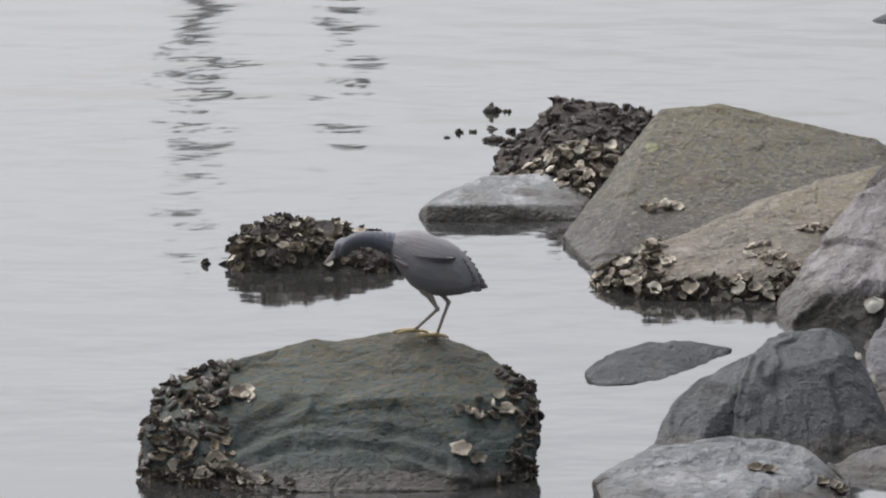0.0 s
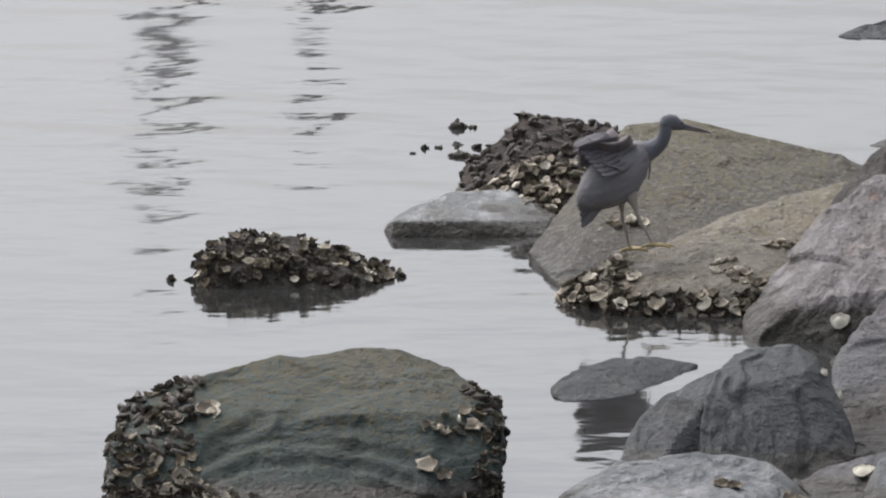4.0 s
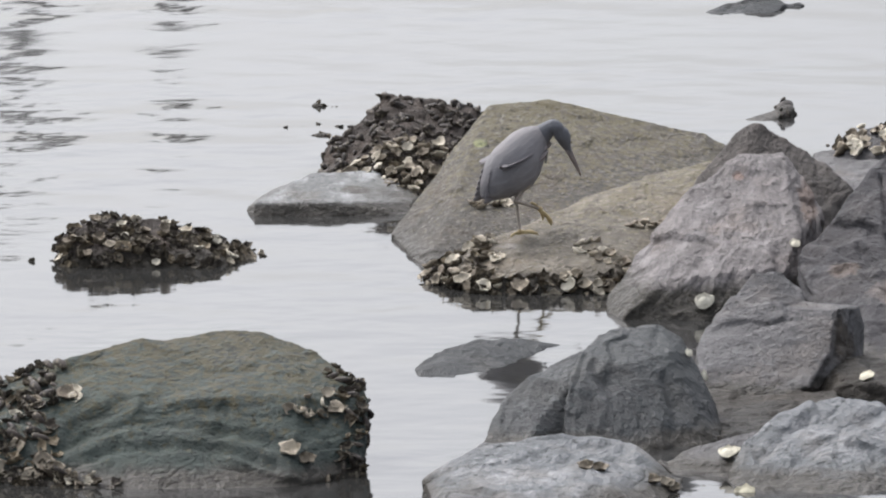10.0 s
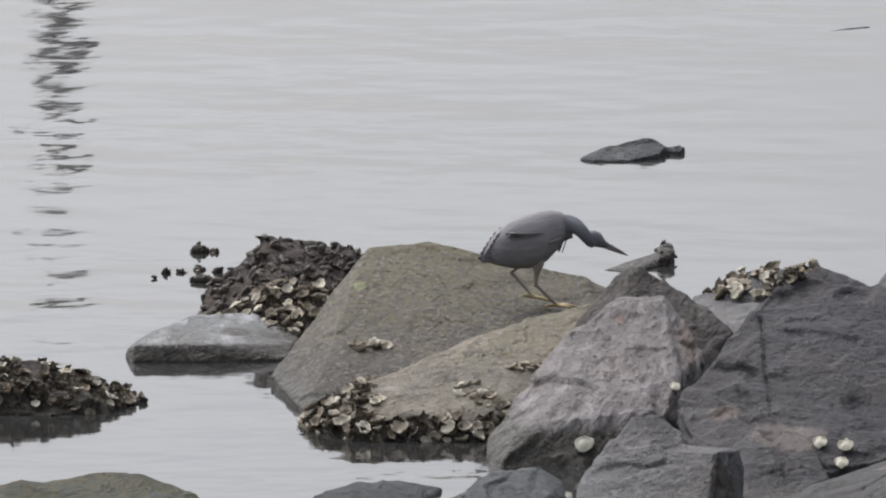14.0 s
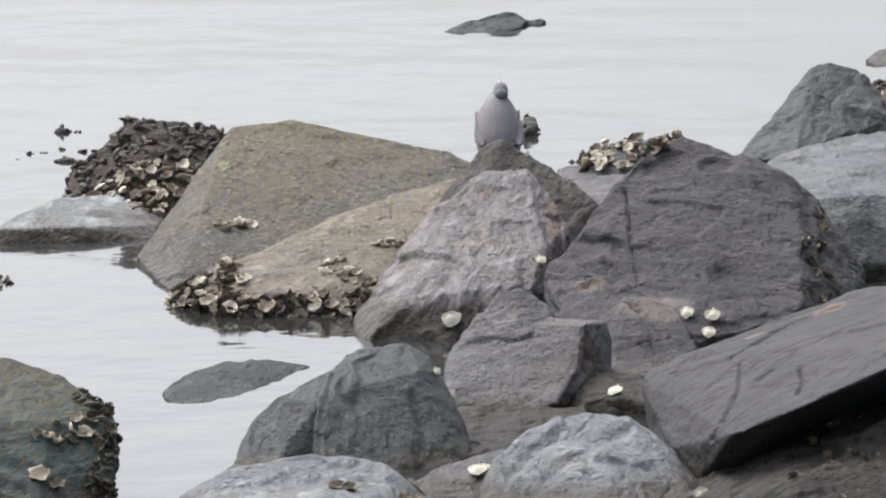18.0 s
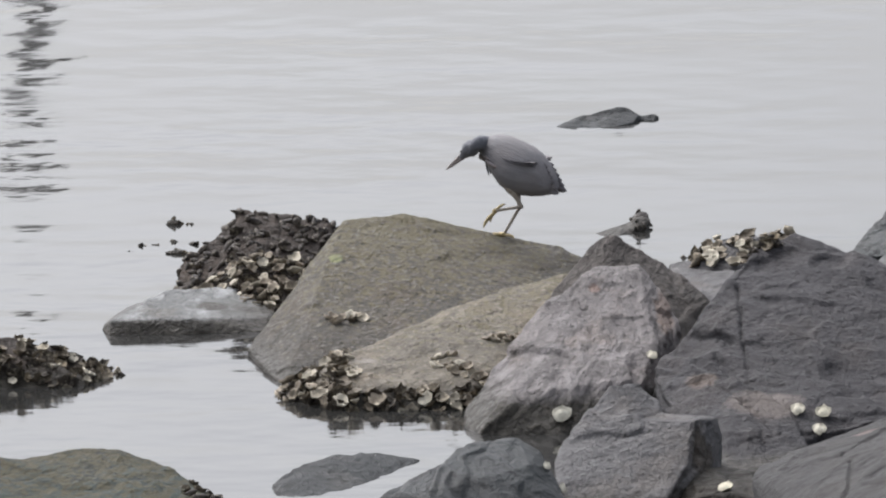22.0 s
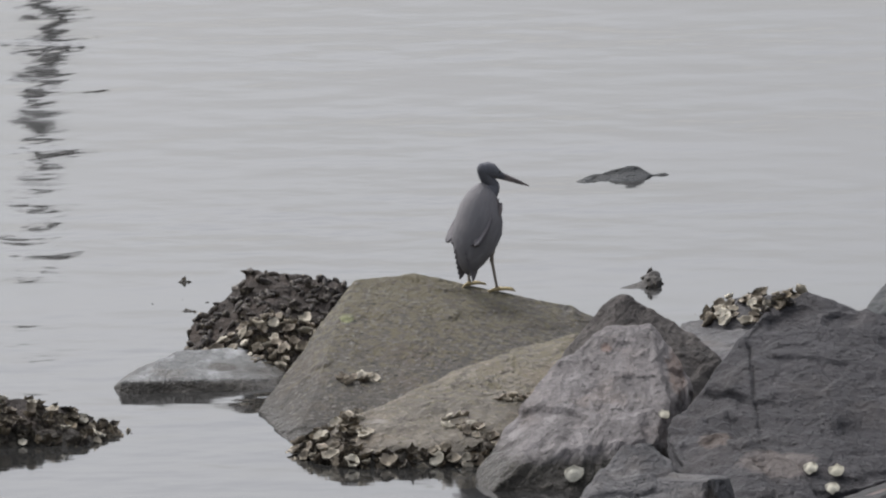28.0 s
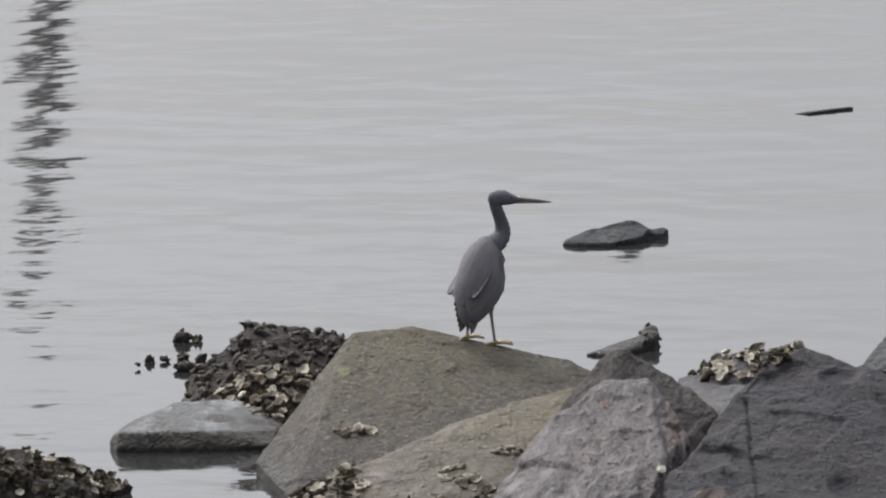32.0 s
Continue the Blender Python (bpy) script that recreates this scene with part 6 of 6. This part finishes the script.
def shell_mesh(name, mat, seed, long=0.026, wide=0.018, cup=0.75, sides=11, crook=1.0):
    """An oyster valve: a crooked cupped plate with frilled leaves and a thick lip."""
    rng = random.Random(seed)
    bm = bmesh.new()
    top = bm.verts.new((rng.uniform(-0.2, 0.2) * long, 0, -cup * long * 0.25 + 0.004))
    rim = [1 + rng.uniform(-0.34, 0.34) * crook for _ in range(sides)]
    rings = []
    for f, h in ((0.45, -cup * 0.2), (0.8, 0.02), (1.0, 0.18)):
        ring = []
        for k in range(sides):
            a = 2 * math.pi * k / sides
            r = f * (1 + (rim[k] - 1) * f)
            ring.append(bm.verts.new((long * r * math.cos(a), wide * r * math.sin(a), long * (h + rng.uniform(-0.2, 0.2) * f * crook) + 0.004)))
        rings.append(ring)
    under = [bm.verts.new((v.co.x * 0.86, v.co.y * 0.86, v.co.z - 0.006)) for v in rings[-1]]
    foot = bm.verts.new((0, 0, -0.012))
    for k in range(sides):
        j = (k + 1) % sides
        bm.faces.new((top, rings[0][k], rings[0][j]))
        for a, b in zip(rings, rings[1:]):
            bm.faces.new((a[k], b[k], b[j], a[j]))
        bm.faces.new((rings[-1][k], under[k], under[j], rings[-1][j]))
        bm.faces.new((under[k], foot, under[j]))
    bmesh.ops.recalc_face_normals(bm, faces=bm.faces[:])
    return mesh_of(bm, name, mat, smooth=crook < 0.9)


def mussel_mesh(seed):
    rng = random.Random(seed)
    bm = bmesh.new()
    bmesh.ops.create_icosphere(bm, subdivisions=2, radius=1)
    for v in bm.verts:
        taper = 0.55 + 0.45 * (v.co.x + 1) / 2
        v.co = Vector((v.co.x * 0.024, v.co.y * 0.011 * taper, v.co.z * 0.014 * taper)) * rng.uniform(0.9, 1.12)
    return mesh_of(bm, "mussel", mussel_tone)


oysters = [shell_mesh("oyster_shell", oyster_tone, 10 + k, 0.02 + 0.002 * (k % 4), 0.014 + 0.0015 * (k % 3)) for k in range(8)]
bright_oysters = [shell_mesh("oyster_shell", bright_tone, 40 + k, 0.02 + 0.002 * (k % 3), 0.0165, 0.75, 12, 0.8) for k in range(6)]
white_oysters = [shell_mesh("oyster_shell", white_tone, 70 + k, 0.021, 0.019, -0.9, 12, 0.6) for k in range(4)]
mussels = [mussel_mesh(90 + k) for k in range(5)]


def crust_on(rock, meshes, count, name, where, seed, gap=0.016, low=0.8, high=1.35, steep=0.6, out=0.001):
    """Shells grown on a rock: on points of its surface that where() picks, no two closer than gap."""
    rng = random.Random(seed)
    me = rock.data
    order = list(range(len(me.vertices)))
    rng.shuffle(order)
    taken, made = {}, 0
    for i in order:
        p, n = me.vertices[i].co, me.vertices[i].normal
        if p.z < -0.012 or rng.random() > where(p, n):
            continue
        key = (int(p.x // gap), int(p.y // gap), int(p.z // gap))
        if any((key[0] + a, key[1] + b, key[2] + c) in taken and (taken[key[0] + a, key[1] + b, key[2] + c] - p).length < gap
               for a in (-1, 0, 1) for b in (-1, 0, 1) for c in (-1, 0, 1)):
            continue
        taken[key] = p.copy()
        up = (n + Vector((rng.uniform(-1, 1), rng.uniform(-1, 1), rng.uniform(-0.4, 1))) * steep).normalized()
        turn = up.to_track_quat("Z", "Y").to_matrix().to_4x4() @ pose(0, 0, 0, 0, 0, rng.uniform(0, 360))
        size = rng.uniform(low, high)
        ob = new(name, rng.choice(meshes))
        ob.parent = rock
        ob.matrix_basis = Matrix.Translation(p + n * out) @ turn @ Matrix.Diagonal((size, size, size * rng.uniform(0.8, 1.3), 1))
        made += 1
        if made >= count:
            break


def stick(rock, at, mesh, size, name="oyster_shell", label="", sink=0.006):
    """One shell fixed to the nearest spot of a rock's surface."""
    ok, p, n, _ = rock.closest_point_on_mesh(Vector(at))
    ob = new(name, mesh)
    ob.parent = rock
    face = (n + Vector((0, -0.5, 0.2))).normalized()
    ob.matrix_basis = Matrix.Translation(p + n * sink) @ face.to_track_quat("Z", "Y").to_matrix().to_4x4() @ Matrix.Scale(size, 4)
    return tagged(ob, label)


def patch(x, y, z, r):
    """A soft round patch for where()."""
    c = Vector((x, y, z))
    return lambda p, n: max(0.0, 1.2 - (p - c).length / r)


# the crust on each rock
crust_on(oyster_rock, oysters, 200, "oyster_shell", lambda p, n: 1.0 if n.y < 0.55 else 0.25, 1, 0.017, 0.6, 1.25, 0.9)
crust_on(oyster_rock, bright_oysters, 26, "oyster_shell", lambda p, n: 0.6 if n.y < 0.2 else 0.0, 2, 0.05, 0.6, 1.1, 0.5, 0.012)
crust_on(heap_rock, mussels, 299, "mussel", lambda p, n: (1.0 if p.y > 34.36 + 0.25 * (p.x + 0.26) else 0.12) * (1.0 if n.z > -0.3 else 0.2), 3, 0.012, 0.55, 1.05, 0.9)
crust_on(heap_rock, oysters, 150, "oyster_shell", lambda p, n: 1.0 if p.y < 34.42 + 0.25 * (p.x + 0.26) else 0.05, 4, 0.018, 0.6, 1.2, 0.9)
crust_on(heap_rock, bright_oysters, 80, "oyster_shell", lambda p, n: 0.8 if p.y < 34.4 + 0.25 * (p.x + 0.26) and n.y < 0.3 else 0.0, 5, 0.032, 0.7, 1.3, 0.5, 0.012)
edge = lambda p, n: 1.0 if p.z < 0.045 and n.y < 0.3 and p.x < 0.34 else 0.0
crust_on(ridge_rock, oysters, 120, "oyster_shell", lambda p, n: edge(p, n) or (0.5 if p.x < -0.04 and p.z < 0.11 else 0.0), 6, 0.018, 0.6, 1.25, 0.9)
crust_on(ridge_rock, bright_oysters, 44, "oyster_shell", lambda p, n: edge(p, n) * (0.4 + noise.noise(p * 11)), 7, 0.03, 0.7, 1.35, 0.6, 0.01)
for x, y, z in ((-0.05, 32.72, 0.1), (0.221, 32.785, 0.075), (0.282, 32.714, 0.08), (-0.094, 32.857, 0.1), (0.39, 32.95, 0.15)):
    crust_on(ridge_rock, bright_oysters, 7, "oyster_shell", patch(x, y, z, 0.05), 8 + int(x * 100), 0.018, 0.7, 1.2)
for x, y, z in ((-0.07, 33.322, 0.104), (-0.031, 33.332, 0.112)):
    crust_on(big_rock, bright_oysters, 5, "oyster_shell", patch(x, y, z, 0.035), 9 + int(x * 100), 0.018, 0.7, 1.1)
crust_on(near_rock, mussels + oysters, 200, "oyster_shell", lambda p, n: max(0.0, min(1.0, (-1.1 - p.x) * 14 + 0.4 * noise.noise(p * 9))) * (1 if n.y < 0.5 else 0.3), 10, 0.017, 0.6, 1.25, 0.9)
crust_on(near_rock, bright_oysters, 16, "oyster_shell", lambda p, n: 0.7 if p.x < -1.06 and n.y < 0.1 and p.z < 0.22 else 0.0, 11, 0.05, 0.7, 1.3)
crust_on(near_rock, mussels + oysters, 80, "oyster_shell", lambda p, n: max(0.0, min(1.0, (p.x + 0.455) * 14 + 0.5 * noise.noise(p * 9))) * (1 if n.y < 0.5 else 0.3), 12, 0.018, 0.6, 1.2, 0.9)
for x, y, z, k in ((-0.537, 29.7, 0.1, 5), (-0.46, 30.0, 0.17, 4), (-1.076, 29.78, 0.02, 8), (-1.129, 29.95, 0.2, 7), (-0.51, 29.95, 0.2, 3)):
    crust_on(near_rock, bright_oysters, k, "oyster_shell", patch(x, y, z, 0.05), 13 + k, 0.02, 0.6, 1.1)
crust_on(near_rock, oysters, 60, "oyster_shell", lambda p, n: 0.25 if p.z < 0.02 and n.y < 0 and p.x < -0.95 else 0.0, 14, 0.03, 0.6, 1.0)
# single chalky oysters on the shore boulders
for rock, at, size in ((pyramid_rock, (0.53, 32.15, 0.05), 1.15), (pyramid_rock, (0.785, 32.4, 0.18), 0.8), (dark_rock, (1.149, 31.776, 0.117), 0.95), (dark_rock, (1.216, 31.764, 0.11), 1.0),
                       (dark_rock, (1.199, 31.689, 0.076), 0.95), (sill_rock, (0.936, 31.0, 0.051), 0.9), (front_rock, (0.51, 30.6, 0.135), 0.7), (front_rock, (0.49, 30.6, 0.21), 0.6),
                       (wedge_rock, (0.554, 29.973, 0.043), 1.1), (wedge_rock, (0.568, 30.0, 0.06), 0.7), (block_rock, (1.13, 29.82, 0.03), 1.1), (block_rock, (0.59, 29.66, 0.035), 1.2)):
    stick(rock, at, white_oysters[int(size * 100) % 4], size * 1.05, label="chalky white oyster shell")
for at, size in (((-1.15, 29.829, 0.056), 1.5), ((-1.12, 29.82, 0.04), 1.1), ((-1.103, 30.068, 0.18), 1.3), ((-1.08, 30.09, 0.19), 0.9), ((-0.534, 29.851, 0.078), 1.4), ((-0.5, 29.84, 0.06), 1.1),
                 ((-0.424, 30.024, 0.159), 1.2), ((-0.45, 30.06, 0.19), 1.0), ((-1.184, 29.804, 0.026), 1.2)):
    stick(near_rock, at, bright_oysters[int(size * 10) % 6], size)
for x in (0.2, 0.23, 0.36, 0.39, 0.41):
    stick(low_rock, (x, 29.68, 0.02), bright_oysters[int(x * 100) % 6], 1.0)
crust_on(flat_rock, bright_oysters, 34, "oyster_shell", lambda p, n: 1.0 if p.z > 0.155 and n.y < 0.6 and p.x > 0.93 else 0.0, 15, 0.026, 0.75, 1.25, 0.5, 0.008)
crust_on(shelf_rock, oysters + bright_oysters, 60, "oyster_shell", lambda p, n: 0.9 if n.y < 0.4 else 0.2, 21, 0.022, 0.7, 1.3, 0.8)
crust_on(flat_rock, oysters, 26, "oyster_shell", lambda p, n: 1.0 if p.z > 0.15 and p.x > 0.93 else 0.0, 19, 0.026, 0.7, 1.2)
crust_on(dark_rock, oysters, 26, "oyster_shell", lambda p, n: 0.8 if abs(p.x - 1.51) < 0.05 and n.y < 0 and p.z < 0.26 else 0.0, 16, 0.03, 0.5, 0.9)
crust_on(dark_rock, oysters + mussels, 26, "oyster_shell", lambda p, n: 0.8 if p.x < 1.13 and p.z > 0.38 and n.z > 0.2 and p.y > 32.6 else 0.0, 17, 0.022, 0.7, 1.2)
crust_on(wettip_rock, mussels, 10, "mussel", lambda p, n: 0.8 if p.x > 0.8 and n.z > -0.2 else 0.0, 18, 0.02, 0.4, 0.7)
crust_on(hollow_rock, oysters + bright_oysters[:1], 40, "oyster_shell", lambda p, n: 0.6 if n.z > 0.2 and 1.3 < p.x < 1.6 else 0.0, 20, 0.03, 0.6, 1.1)


# ---- little clumps of oysters standing clear of the water ----
def oyster_clump(x, y, wide, tall, seed):
    rng = random.Random(seed)
    corners = [(x + wide * 0.5 * math.cos(a) * math.cos(e) * rng.uniform(0.75, 1.1), y + wide * 0.4 * math.sin(a) * math.cos(e), tall * math.sin(e) * rng.uniform(0.75, 1.1) - 0.004)
               for e in (-0.4, 0.15, 0.6, 1.1) for a in (0.3, 1.2, 2.2, 3.1, 4.0, 5.2)]
    ob = boulder("oyster_clump", "small dark clump of oysters standing in the water", crust, 0.008, 0.0, [corners], voxel=0.004)
    tagged(ob, category="oyster clump", group="small oyster clumps")
    crust_on(ob, mussels + oysters, int(3 + 60 * wide), "oyster_shell", lambda p, n: 1.0, seed, 0.014, 0.35, 0.65, 0.5, -0.003)
    return ob


oyster_clump(-0.555, 35.777, 0.066, 0.025, 100)
oyster_clump(-0.506, 35.770, 0.039, 0.012, 101)
oyster_clump(-0.645, 35.382, 0.029, 0.016, 102)
oyster_clump(-0.675, 35.282, 0.016, 0.010, 103)
oyster_clump(-0.601, 35.392, 0.027, 0.011, 104)
oyster_clump(-0.531, 35.236, 0.088, 0.025, 105)
oyster_clump(-1.304, 33.079, 0.036, 0.017, 106)
oyster_clump(0.935, 35.026, 0.035, 0.011, 107)
oyster_clump(-0.549, 35.445, 0.044, 0.009, 108)
oyster_clump(-0.494, 35.400, 0.035, 0.014, 109)


# ---- two leaning mooring poles far out, seen only as reflections ----
def mooring_pole(x, y, height, lean, label):
    pole = tagged(new("mooring_pole"), label, "pole", "mooring poles")
    pole.matrix_world = pose(x, y, -1.5, 0, lean, 0)
    shaft = loft([(0, 0, 0.1, 0.1), (height * 0.5, 0, 0.09, 0.09), (height, 0, 0.085, 0.085)], 14)
    bmesh.ops.rotate(shaft, verts=shaft.verts, cent=(0, 0, 0), matrix=Matrix.Rotation(radians(-90), 3, "Y"))
    part("shaft", shaft, dark_timber, pole)
    cap = loft([(0, 0, 0.1, 0.1), (0.08, 0, 0.1, 0.1), (0.2, 0, 0.04, 0.04)], 14)
    bmesh.ops.rotate(cap, verts=cap.verts, cent=(0, 0, 0), matrix=Matrix.Rotation(radians(-90), 3, "Y"))
    part("cap", cap, dark_timber, pole).matrix_basis = pose(0, 0, height)


dark_timber = stone("tarred_timber", (0.02, 0.018, 0.016), (0.03, 0.027, 0.024))
mooring_pole(-1.74, 75.0, 7.82, -9.83, "tall dark leaning timber mooring pole in open water")
mooring_pole(-1.38, 75.0, 6.93, -5.80, "dark timber mooring pole in open water")


def motions():
    """All that moves: the heron with its limbs, and the slow swell of the water."""
    heron_keys()
    # the water drifts in and rises and falls a little with the swell
    rows = []
    for t, z in ((0, 0), (2, 0.004), (4, 0), (6.5, -0.01), (7.5, -0.012), (8.5, -0.004), (9.5, 0.004), (11, 0.012), (12, 0.008), (13, 0.002), (14.5, -0.006), (15.5, -0.003), (18, 0.004), (21, 0.006), (23, 0.002), (26, 0.006), (28, 0.012), (29, 0.012), (30, 0), (32, -0.012)):
        rows.append((t, pose(0.05 * t, -0.09 * t, z)))
    walk(water, rows)


motions()
